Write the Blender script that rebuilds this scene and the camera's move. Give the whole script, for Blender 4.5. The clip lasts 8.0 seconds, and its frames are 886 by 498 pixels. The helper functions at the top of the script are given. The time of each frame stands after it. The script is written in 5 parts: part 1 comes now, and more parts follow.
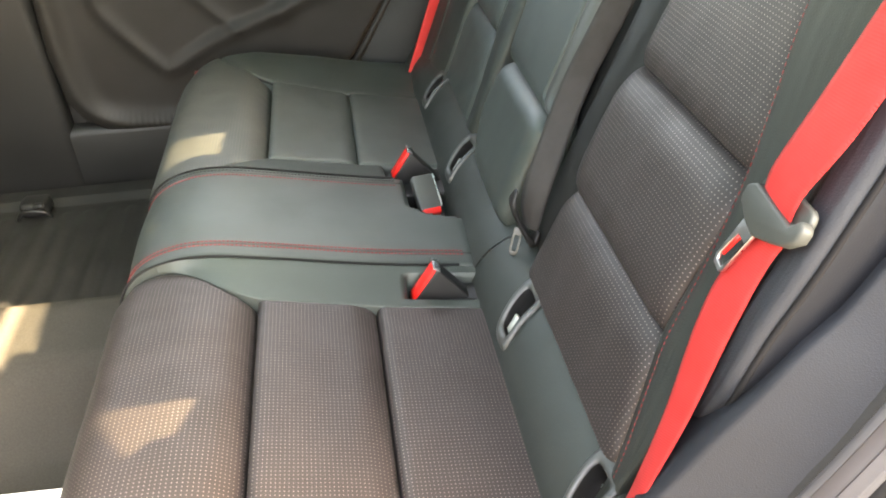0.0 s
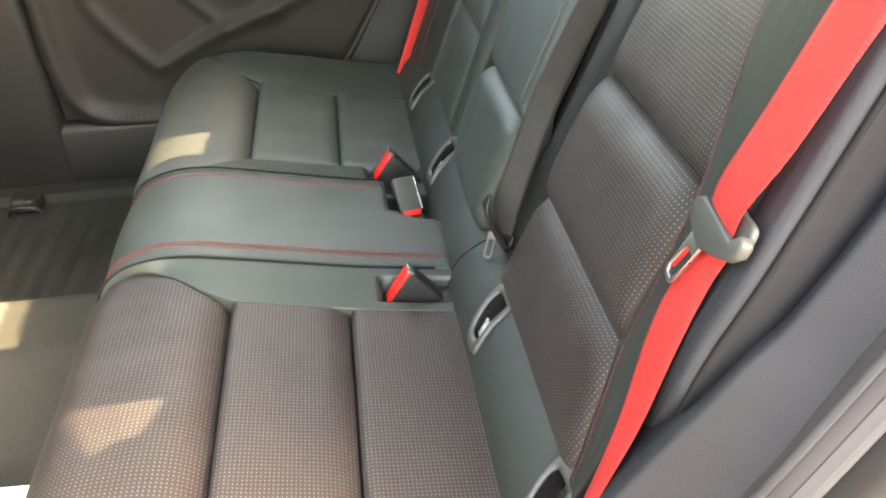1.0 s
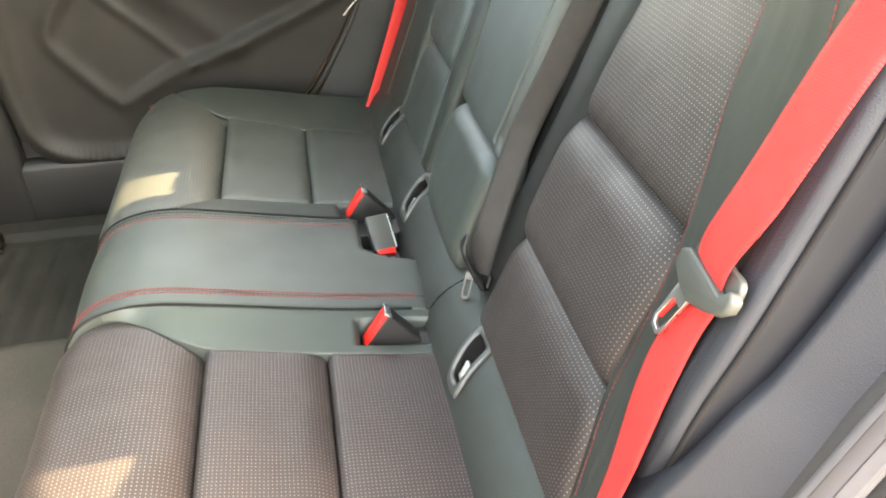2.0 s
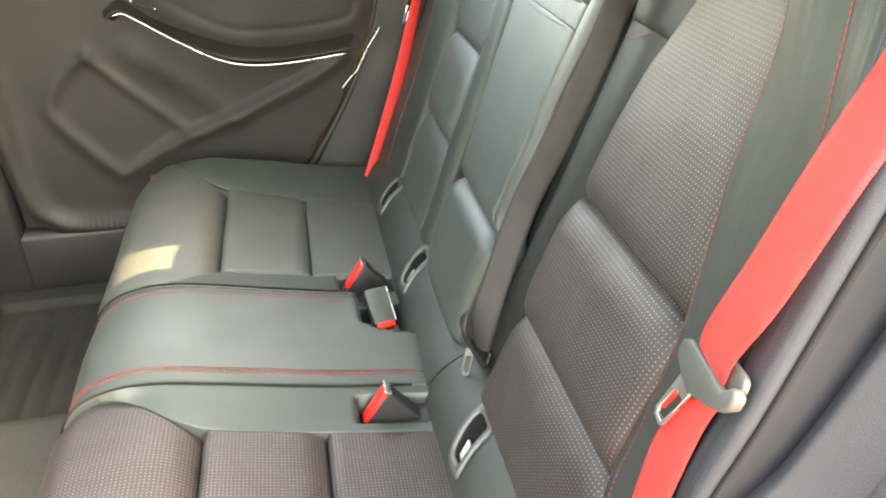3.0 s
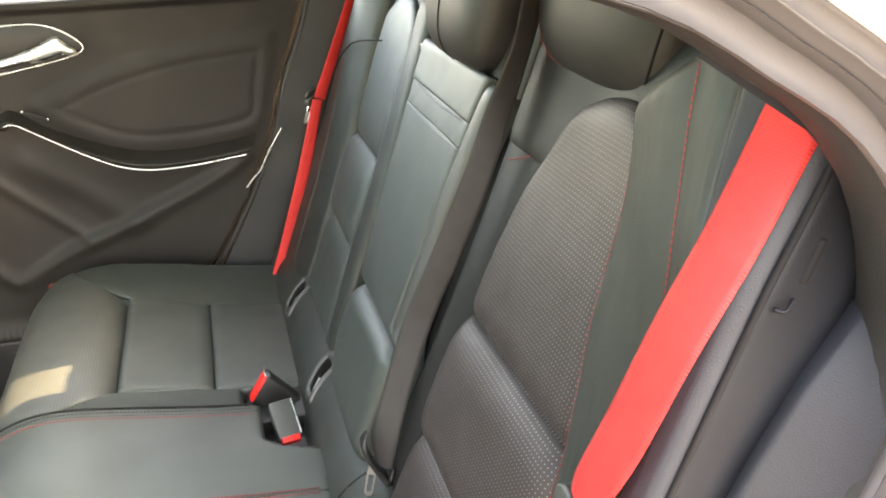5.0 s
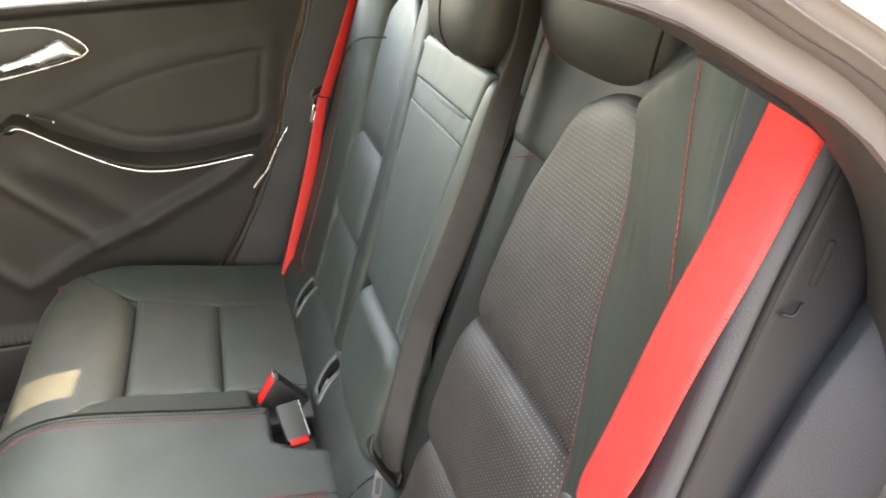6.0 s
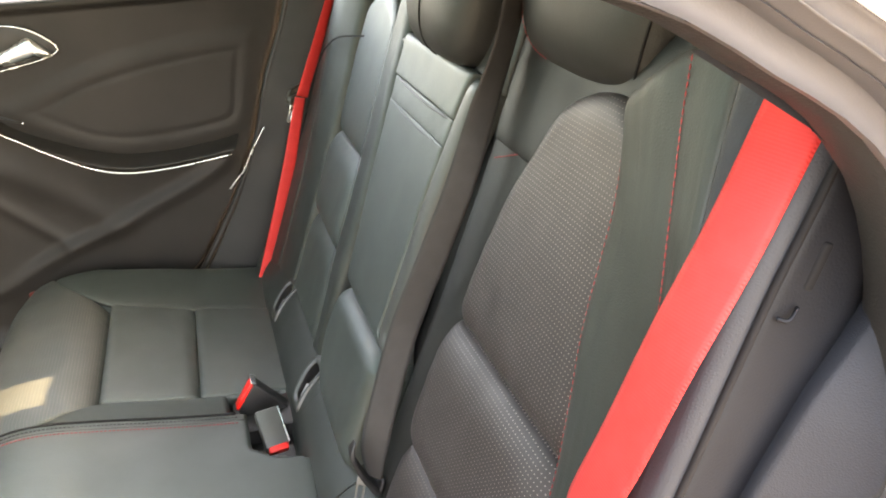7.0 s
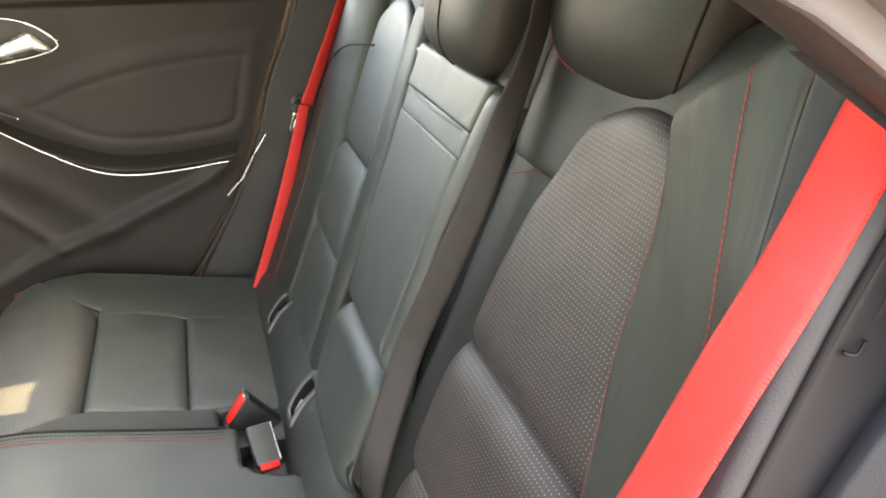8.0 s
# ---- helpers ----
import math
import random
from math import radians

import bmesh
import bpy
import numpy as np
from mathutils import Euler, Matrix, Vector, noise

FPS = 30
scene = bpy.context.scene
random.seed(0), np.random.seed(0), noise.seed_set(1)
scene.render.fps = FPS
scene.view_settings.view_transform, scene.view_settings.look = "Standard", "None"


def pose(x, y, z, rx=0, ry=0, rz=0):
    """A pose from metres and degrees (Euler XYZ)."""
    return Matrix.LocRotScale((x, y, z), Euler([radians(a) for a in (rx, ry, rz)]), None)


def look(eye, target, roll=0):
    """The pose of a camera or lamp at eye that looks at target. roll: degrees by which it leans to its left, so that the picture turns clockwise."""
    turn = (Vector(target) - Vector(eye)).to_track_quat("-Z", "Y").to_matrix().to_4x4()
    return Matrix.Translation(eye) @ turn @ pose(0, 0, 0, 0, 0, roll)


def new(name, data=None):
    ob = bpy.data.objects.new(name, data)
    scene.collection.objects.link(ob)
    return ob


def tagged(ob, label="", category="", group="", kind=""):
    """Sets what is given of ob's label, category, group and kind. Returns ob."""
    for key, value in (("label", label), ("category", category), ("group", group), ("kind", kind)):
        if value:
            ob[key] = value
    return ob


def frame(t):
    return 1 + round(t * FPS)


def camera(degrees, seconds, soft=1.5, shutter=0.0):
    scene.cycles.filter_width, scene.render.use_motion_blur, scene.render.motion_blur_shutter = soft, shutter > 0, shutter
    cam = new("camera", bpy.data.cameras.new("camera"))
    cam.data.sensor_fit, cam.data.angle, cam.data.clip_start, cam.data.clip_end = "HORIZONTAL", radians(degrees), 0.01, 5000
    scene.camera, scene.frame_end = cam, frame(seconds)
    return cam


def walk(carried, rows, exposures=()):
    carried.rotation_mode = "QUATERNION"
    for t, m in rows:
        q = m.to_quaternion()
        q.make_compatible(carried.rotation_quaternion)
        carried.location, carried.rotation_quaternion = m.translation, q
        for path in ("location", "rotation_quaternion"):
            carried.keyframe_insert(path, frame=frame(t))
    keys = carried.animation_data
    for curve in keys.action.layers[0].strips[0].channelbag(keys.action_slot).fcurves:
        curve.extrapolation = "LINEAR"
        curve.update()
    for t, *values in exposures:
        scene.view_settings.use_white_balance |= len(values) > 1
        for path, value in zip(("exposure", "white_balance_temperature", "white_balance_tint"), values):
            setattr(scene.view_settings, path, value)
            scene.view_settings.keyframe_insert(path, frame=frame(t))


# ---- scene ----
cam = camera(58.7, 8.0, 1.9)
PATH = [
    (0, (-0.187, -0.947, 1.163), (0.027, 0.685, 0.028), -2.2),
    (0.5, (-0.165, -0.952, 1.175), (0.022, 0.685, 0.041), -1.9),
    (1, (-0.148, -0.952, 1.172), (0.051, 0.677, 0.03), -1.8),
    (1.2, (-0.149, -0.943, 1.185), (0.087, 0.688, 0.051), -2.4),
    (2.3, (-0.161, -0.928, 1.191), (0.144, 0.726, 0.11), -1.1),
    (2.5, (-0.162, -0.927, 1.2), (0.15, 0.74, 0.14), -1.2),
    (3, (-0.159, -0.917, 1.213), (0.156, 0.796, 0.23), -1.4),
    (3.2, (-0.156, -0.911, 1.224), (0.174, 0.817, 0.272), -1.4),
    (3.5, (-0.155, -0.905, 1.237), (0.215, 0.836, 0.326), -1.0),
    (4, (-0.145, -0.897, 1.248), (0.293, 0.843, 0.364), -1.0),
    (4.5, (-0.114, -0.897, 1.261), (0.376, 0.845, 0.41), -0.6),
    (5, (-0.104, -0.9, 1.272), (0.393, 0.84, 0.42), -1.7),
    (6.5, (-0.085, -0.879, 1.272), (0.369, 0.864, 0.402), -3.3),
    (7, (-0.088, -0.872, 1.268), (0.424, 0.856, 0.4), -2.7),
    (7.5, (-0.089, -0.867, 1.27), (0.462, 0.856, 0.415), -1.7),
    (8, (-0.105, -0.836, 1.251), (0.445, 0.9, 0.426), 0.1),
]
LIGHTNESS = [(0, 5.80, 9250, 10.5), (1.2, 5.84, 9250, 10), (2.4, 6.37, 9600, 10.5), (3.0, 6.40, 9800, 11.5), (3.5, 6.18, 9850, 13), (4.0, 6.19, 9700, 14.5), (4.4, 6.42, 9550, 13.5), (5.2, 5.89, 9550, 14.5), (6.3, 5.92, 9550, 15), (8.0, 5.91, 9600, 17)]
walk(cam, [(t, look(eye, target, roll)) for t, eye, target, roll in PATH], LIGHTNESS)

# ---- light ----
SUN = Vector((1.0, -0.035, 0.905)).normalized()
world = bpy.data.worlds.new("sky")
scene.world = world
world.use_nodes = True
wn = world.node_tree
sky = wn.nodes.new("ShaderNodeTexSky")
sky.sky_type, sky.sun_disc = "NISHITA", False
sky.sun_elevation, sky.sun_rotation = math.asin(SUN.z), math.atan2(SUN.x, SUN.y)
sky.air_density, sky.dust_density, sky.ozone_density = 1.0, 6.0, 0.5
wn.links.new(sky.outputs[0], wn.nodes["Background"].inputs[0])
wn.nodes["Background"].inputs[1].default_value = 0.15
sun = new("sun", bpy.data.lights.new("sun", "SUN"))
sun.data.energy, sun.data.angle, sun.data.color = 4.0, radians(0.6), (1.0, 0.86, 0.68)
sun.matrix_world = look((0, 0, 5), Vector((0, 0, 5)) - SUN)


# ---- materials ----
def material(name, colour, rough=0.5, metal=0.0, spec=0.5):
    m = bpy.data.materials.new(name)
    m.use_nodes = True
    b = m.node_tree.nodes["Principled BSDF"]
    b.inputs["Base Color"].default_value = (*colour, 1)
    b.inputs["Roughness"].default_value = rough
    b.inputs["Metallic"].default_value = metal
    b.inputs["Specular IOR Level"].default_value = spec
    return m, m.node_tree, b


def node(nt, kind, **values):
    n = nt.nodes.new(kind)
    for key, value in values.items():
        n.inputs[key.replace("_", " ")].default_value = value
    return n


def maths(nt, op, a, b=None, c=None):
    n = nt.nodes.new("ShaderNodeMath")
    n.operation = op
    for i, v in enumerate((a, b, c)):
        if v is None:
            continue
        if isinstance(v, (int, float)):
            n.inputs[i].default_value = v
        else:
            nt.links.new(v, n.inputs[i])
    return n.outputs[0]


def mottled(nt, b, colour, other, scale, coords, detail=4, low=0.35, high=0.7):
    """Base colour that wanders between two colours."""
    n = node(nt, "ShaderNodeTexNoise", Scale=scale, Detail=detail)
    nt.links.new(coords, n.inputs["Vector"])
    r = nt.nodes.new("ShaderNodeMapRange")
    r.inputs["From Min"].default_value, r.inputs["From Max"].default_value = low, high
    nt.links.new(n.outputs[0], r.inputs[0])
    mix = nt.nodes.new("ShaderNodeMix")
    mix.data_type = "RGBA"
    mix.inputs[6].default_value, mix.inputs[7].default_value = (*colour, 1), (*other, 1)
    nt.links.new(r.outputs[0], mix.inputs[0])
    nt.links.new(mix.outputs[2], b.inputs["Base Color"])
    return mix


def rough_noise(nt, b, coords, scale, low, high):
    n = node(nt, "ShaderNodeTexNoise", Scale=scale, Detail=5)
    nt.links.new(coords, n.inputs["Vector"])
    r = nt.nodes.new("ShaderNodeMapRange")
    r.inputs["From Min"].default_value, r.inputs["From Max"].default_value = 0.3, 0.7
    r.inputs["To Min"].default_value, r.inputs["To Max"].default_value = low, high
    nt.links.new(n.outputs[0], r.inputs[0])
    nt.links.new(r.outputs[0], b.inputs["Roughness"])


def bump(nt, b, height, strength, distance, under=None):
    n = node(nt, "ShaderNodeBump", Strength=strength, Distance=distance)
    nt.links.new(height, n.inputs["Height"])
    if under is not None:
        nt.links.new(under, n.inputs["Normal"])
    nt.links.new(n.outputs[0], b.inputs["Normal"])
    return n.outputs[0]


def leather(name, colour, other, rough=(0.36, 0.5), grain=420, dots=None, dot_colour=(0.185, 0.152, 0.138), strength=0.35, spec=0.8, gloss=(0.92, 1.0, 0.95)):
    """Grained leather; dots: spacing of its perforation along the two directions of the panel, in metres."""
    m, nt, b = material(name, colour, rough[0], 0.0, spec)
    b.inputs["Specular Tint"].default_value = (*gloss, 1)
    tc = nt.nodes.new("ShaderNodeTexCoord")
    mix = mottled(nt, b, colour, other, 9, tc.outputs["Object"])
    rough_noise(nt, b, tc.outputs["Object"], 14, *rough)
    v = node(nt, "ShaderNodeTexVoronoi", Scale=grain)
    v.feature = "DISTANCE_TO_EDGE"
    nt.links.new(tc.outputs["Object"], v.inputs["Vector"])
    folds = node(nt, "ShaderNodeTexNoise", Scale=26, Detail=3)
    nt.links.new(tc.outputs["Object"], folds.inputs["Vector"])
    under = bump(nt, b, folds.outputs[0], 0.07, 0.005)
    under = bump(nt, b, v.outputs["Distance"], strength, 0.0006, under)
    if dots:
        sep = nt.nodes.new("ShaderNodeSeparateXYZ")
        nt.links.new(tc.outputs["UV"], sep.inputs[0])
        row = maths(nt, "DIVIDE", sep.outputs[0], dots[0])
        col = maths(nt, "DIVIDE", sep.outputs[1], dots[1])
        fx = maths(nt, "MULTIPLY", maths(nt, "SUBTRACT", maths(nt, "FRACT", row), 0.5), dots[0])
        fy = maths(nt, "MULTIPLY", maths(nt, "SUBTRACT", maths(nt, "FRACT", col), 0.5), dots[1])
        fy = maths(nt, "MULTIPLY", fy, 0.7)
        dist = maths(nt, "SQRT", maths(nt, "ADD", maths(nt, "MULTIPLY", fx, fx), maths(nt, "MULTIPLY", fy, fy)))
        soft = nt.nodes.new("ShaderNodeMapRange")
        soft.inputs["From Min"].default_value, soft.inputs["From Max"].default_value = 0.00052, 0.00028
        nt.links.new(dist, soft.inputs[0])
        spots = nt.nodes.new("ShaderNodeMix")
        spots.data_type = "RGBA"
        nt.links.new(soft.outputs[0], spots.inputs[0])
        nt.links.new(mix.outputs[2], spots.inputs[6])
        spots.inputs[7].default_value = (*dot_colour, 1)
        nt.links.new(spots.outputs[2], b.inputs["Base Color"])
        # the cloth is ribbed in rows between the dots
        rib = maths(nt, "SINE", maths(nt, "MULTIPLY", row, 2 * math.pi))
        under = bump(nt, b, rib, 0.02, 0.0004, under)
        bump(nt, b, soft.outputs[0], 0.3, -0.0005, under)
    return m


def plastic(name, colour, other, rough=(0.45, 0.6), grain=300, strength=0.4, distance=0.0006, spec=0.5):
    m, nt, b = material(name, colour, rough[0], 0.0, spec)
    tc = nt.nodes.new("ShaderNodeTexCoord")
    mottled(nt, b, colour, other, 6, tc.outputs["Object"])
    rough_noise(nt, b, tc.outputs["Object"], 11, *rough)
    n = node(nt, "ShaderNodeTexVoronoi", Scale=grain)
    nt.links.new(tc.outputs["Object"], n.inputs["Vector"])
    bump(nt, b, n.outputs["Distance"], strength, distance)
    return m


def webbing(name, colour, other):
    m, nt, b = material(name, colour, 0.6, 0.0, 0.25)
    tc = nt.nodes.new("ShaderNodeTexCoord")
    b.inputs["Sheen Weight"].default_value = 0.02
    sep = nt.nodes.new("ShaderNodeSeparateXYZ")
    nt.links.new(tc.outputs["UV"], sep.inputs[0])
    mottled(nt, b, colour, other, 60, tc.outputs["Object"])
    # fine ribs straight across the strap, and coarser threads at its two edges
    ribs = maths(nt, "SINE", maths(nt, "ADD", maths(nt, "MULTIPLY", sep.outputs[0], 2900), maths(nt, "MULTIPLY", sep.outputs[1], 420)))
    under = bump(nt, b, ribs, 0.13, 0.0003)
    side = maths(nt, "ABSOLUTE", maths(nt, "SUBTRACT", sep.outputs[1], 0.0235))
    hem = nt.nodes.new("ShaderNodeMapRange")
    hem.inputs["From Min"].default_value, hem.inputs["From Max"].default_value = 0.0208, 0.0216
    nt.links.new(side, hem.inputs[0])
    teeth = maths(nt, "MULTIPLY", hem.outputs[0], maths(nt, "SINE", maths(nt, "MULTIPLY", sep.outputs[0], 2400)))
    bump(nt, b, teeth, 0.25, 0.0006, under)
    return m


def carpet(name, colour, other, scale=900):
    m, nt, b = material(name, colour, 0.95, spec=0.1)
    tc = nt.nodes.new("ShaderNodeTexCoord")
    mottled(nt, b, colour, other, scale * 0.25, tc.outputs["Object"], 6, 0.3, 0.7)
    n = node(nt, "ShaderNodeTexNoise", Scale=scale, Detail=2)
    nt.links.new(tc.outputs["Object"], n.inputs["Vector"])
    bump(nt, b, n.outputs[0], 0.9, 0.003)
    return m


def plain(name, colour, rough, metal=0.0, spec=0.5, wear=0.1):
    m, nt, b = material(name, colour, rough, metal, spec)
    tc = nt.nodes.new("ShaderNodeTexCoord")
    rough_noise(nt, b, tc.outputs["Object"], 25, max(rough - wear / 2, 0.02), rough + wear)
    return m


LEATHER = leather("black_leather", (0.0172, 0.0210, 0.0186), (0.0232, 0.0280, 0.0248), (0.49, 0.58), spec=0.76, gloss=(0.93, 1.0, 0.94))
LEATHER_SIDE = leather("black_side_leather", (0.0160, 0.0174, 0.0208), (0.0215, 0.0232, 0.0272), (0.5, 0.62), 420, strength=0.45, spec=0.3, gloss=(1.0, 1.0, 1.0))
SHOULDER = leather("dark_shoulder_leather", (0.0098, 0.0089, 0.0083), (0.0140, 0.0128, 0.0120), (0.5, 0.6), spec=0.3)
LEATHER_DARK = leather("dark_wing_leather", (0.0150, 0.0166, 0.0150), (0.0205, 0.0225, 0.0204), (0.47, 0.58), spec=0.42, gloss=(0.93, 1.0, 0.92))
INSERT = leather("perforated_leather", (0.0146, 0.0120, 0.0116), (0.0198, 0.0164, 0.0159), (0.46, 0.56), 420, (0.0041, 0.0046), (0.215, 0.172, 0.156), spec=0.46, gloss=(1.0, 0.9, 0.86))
SUEDE = leather("dark_headrest_leather", (0.015, 0.0135, 0.0125), (0.021, 0.019, 0.0178), (0.48, 0.58), spec=0.4)
TRIM = plastic("dark_door_plastic", (0.0100, 0.0085, 0.0075), (0.0140, 0.0120, 0.0107), (0.48, 0.65), 700, 0.15, spec=0.27)
# side leather darkened: the flank's shade beside the quarter trim is in the colour
SHADED_SIDE = leather("shaded_flank_leather", (0.0062, 0.0066, 0.0082), (0.0090, 0.0095, 0.0115), (0.5, 0.62), 420, strength=0.3, spec=0.2, gloss=(0.9, 0.95, 1.0))
TONGUE = plastic("olive_grey_plastic", (0.042, 0.044, 0.039), (0.052, 0.054, 0.048), (0.42, 0.55), 900, 0.1, spec=0.3)
GRAIN = plastic("grained_grey_plastic", (0.0098, 0.0112, 0.0142), (0.0128, 0.0146, 0.0182), (0.52, 0.66), 900, 0.3, 0.0005, 0.25)
PILLAR = plastic("dark_pillar_plastic", (0.0110, 0.0110, 0.0108), (0.0150, 0.0150, 0.0147), (0.5, 0.65), 600, 0.3, spec=0.3)
RUBBER = plastic("grey_seal_rubber", (0.062, 0.056, 0.056), (0.08, 0.074, 0.074), (0.45, 0.6), 900, 0.08)
BLACK = plastic("black_plastic", (0.0085, 0.0082, 0.0082), (0.0125, 0.012, 0.012), (0.36, 0.52), 800, 0.2, spec=0.35)
SATIN = plastic("satin_grey_plastic", (0.036, 0.037, 0.034), (0.047, 0.048, 0.044), (0.34, 0.46), 900, 0.12)
RED_WEB = webbing("red_webbing", (0.43, 0.021, 0.019), (0.48, 0.026, 0.024))
BLACK_WEB = webbing("black_webbing", (0.019, 0.0178, 0.0168), (0.024, 0.0226, 0.0216))
REFLECTOR = plain("dark_red_lens", (0.16, 0.012, 0.010), 0.25)
RED = plain("red_button", (0.62, 0.015, 0.012), 0.35)
THREAD = plain("red_thread", (0.27, 0.020, 0.022), 0.7)
SEAM_THREAD = plain("dark_red_thread", (0.15, 0.012, 0.014), 0.75)
DARK_THREAD = plain("dark_thread", (0.0075, 0.007, 0.007), 0.85, spec=0.2)
CHROME = plain("brushed_chrome", (0.62, 0.62, 0.61), 0.24, 1.0)
STEEL = plain("steel", (0.6, 0.6, 0.6), 0.28, 1.0)
CARPET = carpet("grey_carpet", (0.040, 0.037, 0.033), (0.054, 0.050, 0.045), 1500)
MAT_RUBBER = plastic("black_rubber_mat", (0.0095, 0.0092, 0.009), (0.0150, 0.0144, 0.014), (0.5, 0.7), 250, 0.4, spec=0.3)
PAPER = plain("white_paper", (0.82, 0.82, 0.8), 0.8)
LINER = carpet("dark_headliner", (0.05, 0.047, 0.044), (0.065, 0.06, 0.056), 1500)
PAINT, _nt, _b = material("white_car_paint", (0.8, 0.8, 0.79), 0.3)
_b.inputs["Coat Weight"].default_value = 1.0
_b.inputs["Coat Roughness"].default_value = 0.05
LABEL = plain("white_tag", (0.36, 0.36, 0.33), 0.6)
ASPHALT = carpet("asphalt", (0.034, 0.034, 0.036), (0.055, 0.055, 0.056), 160)


def tinted(name, colour):
    """A thin tinted pane."""
    m, nt, b = material(name, colour, 0.02)
    nt.nodes.remove(b)
    clear = nt.nodes.new("ShaderNodeBsdfTransparent")
    clear.inputs[0].default_value = (*colour, 1)
    shine = node(nt, "ShaderNodeBsdfGlossy", Roughness=0.02)
    both = nt.nodes.new("ShaderNodeMixShader")
    both.inputs[0].default_value = 0.06
    nt.links.new(clear.outputs[0], both.inputs[1])
    nt.links.new(shine.outputs[0], both.inputs[2])
    nt.links.new(both.outputs[0], nt.nodes["Material Output"].inputs[0])
    return m


GLASS = tinted("rear_window_glass", (0.30, 0.31, 0.29))
ROOF_GLASS = tinted("roof_glass", (0.20, 0.26, 0.225))
WINDSCREEN = tinted("windscreen_glass", (0.44, 0.515, 0.465))
# INSERT's leather again, with the far seat's greener, brighter light put in its colour
FAR_LIT_INSERT = leather("perforated_leather_far_lit", (0.0180, 0.0192, 0.0174), (0.0240, 0.0256, 0.0234), (0.48, 0.56), 420, (0.0041, 0.0046), (0.165, 0.148, 0.128), spec=0.85)


# ---- mesh helpers ----
def thing(name, label, category, group="", at=(0, 0, 0)):
    ob = new(name)
    ob.location = at
    return tagged(ob, label, category, group)


def part(name, bm, mat, parent=None, label="", smooth=True, kind=""):
    me = bpy.data.meshes.new(name)
    bm.to_mesh(me)
    bm.free()
    me.materials.append(mat)
    if smooth:
        me.polygons.foreach_set("use_smooth", [True] * len(me.polygons))
    ob = new(name, me)
    if parent is not None:
        ob.parent = parent
        bpy.context.view_layer.update()
        ob.matrix_parent_inverse = parent.matrix_world.inverted()
    return tagged(ob, label, "", "", kind)


def spline(points, n):
    """n + 1 places along a smooth curve through the points, at even steps of length."""
    p = np.array(points, float)
    q = np.vstack([2 * p[0] - p[1], p, 2 * p[-1] - p[-2]])
    dense = []
    for i in range(1, len(q) - 2):
        for t in np.linspace(0, 1, 24, endpoint=False):
            a, b, c, d = q[i - 1], q[i], q[i + 1], q[i + 2]
            dense.append(0.5 * (2 * b + (c - a) * t + (2 * a - 5 * b + 4 * c - d) * t * t + (3 * b - a - 3 * c + d) * t ** 3))
    dense.append(q[-2])
    dense = np.array(dense)
    run = np.concatenate([[0], np.cumsum(np.linalg.norm(np.diff(dense, axis=0), axis=1))])
    want = np.linspace(0, run[-1], n + 1)
    return np.stack([np.interp(want, run, dense[:, k]) for k in range(p.shape[1])], 1), run[-1]


def curve_of(points):
    """A function of the length along the curve: place and left-hand normal in its plane."""
    pts, length = spline(points, 240)

    def at(s):
        f = min(max(s / length, 0.0), 1.0) * 240
        i = min(int(f), 239)
        p = pts[i] + (pts[i + 1] - pts[i]) * (f - i)
        lo, hi = max(i - 3, 0), min(i + 4, 240)
        d = pts[hi] - pts[lo]
        d = d / np.linalg.norm(d)
        return p, np.array([-d[1], d[0]])

    return at, length, pts


def lerp(table):
    xs, ys = [a for a, _ in table], [b for _, b in table]
    return lambda v: float(np.interp(v, xs, ys))


def ease(table):
    """Like lerp, rounded at the knots."""
    f = lerp(table)
    return lambda v: sum(f(v + k * 0.006) for k in (-2, -1, 0, 1, 2)) / 5


def dome(d, r):
    k = min(max(d / r, 0.0), 1.0)
    return 1 - math.sqrt(max(0.0, 1 - (1 - k) ** 2))


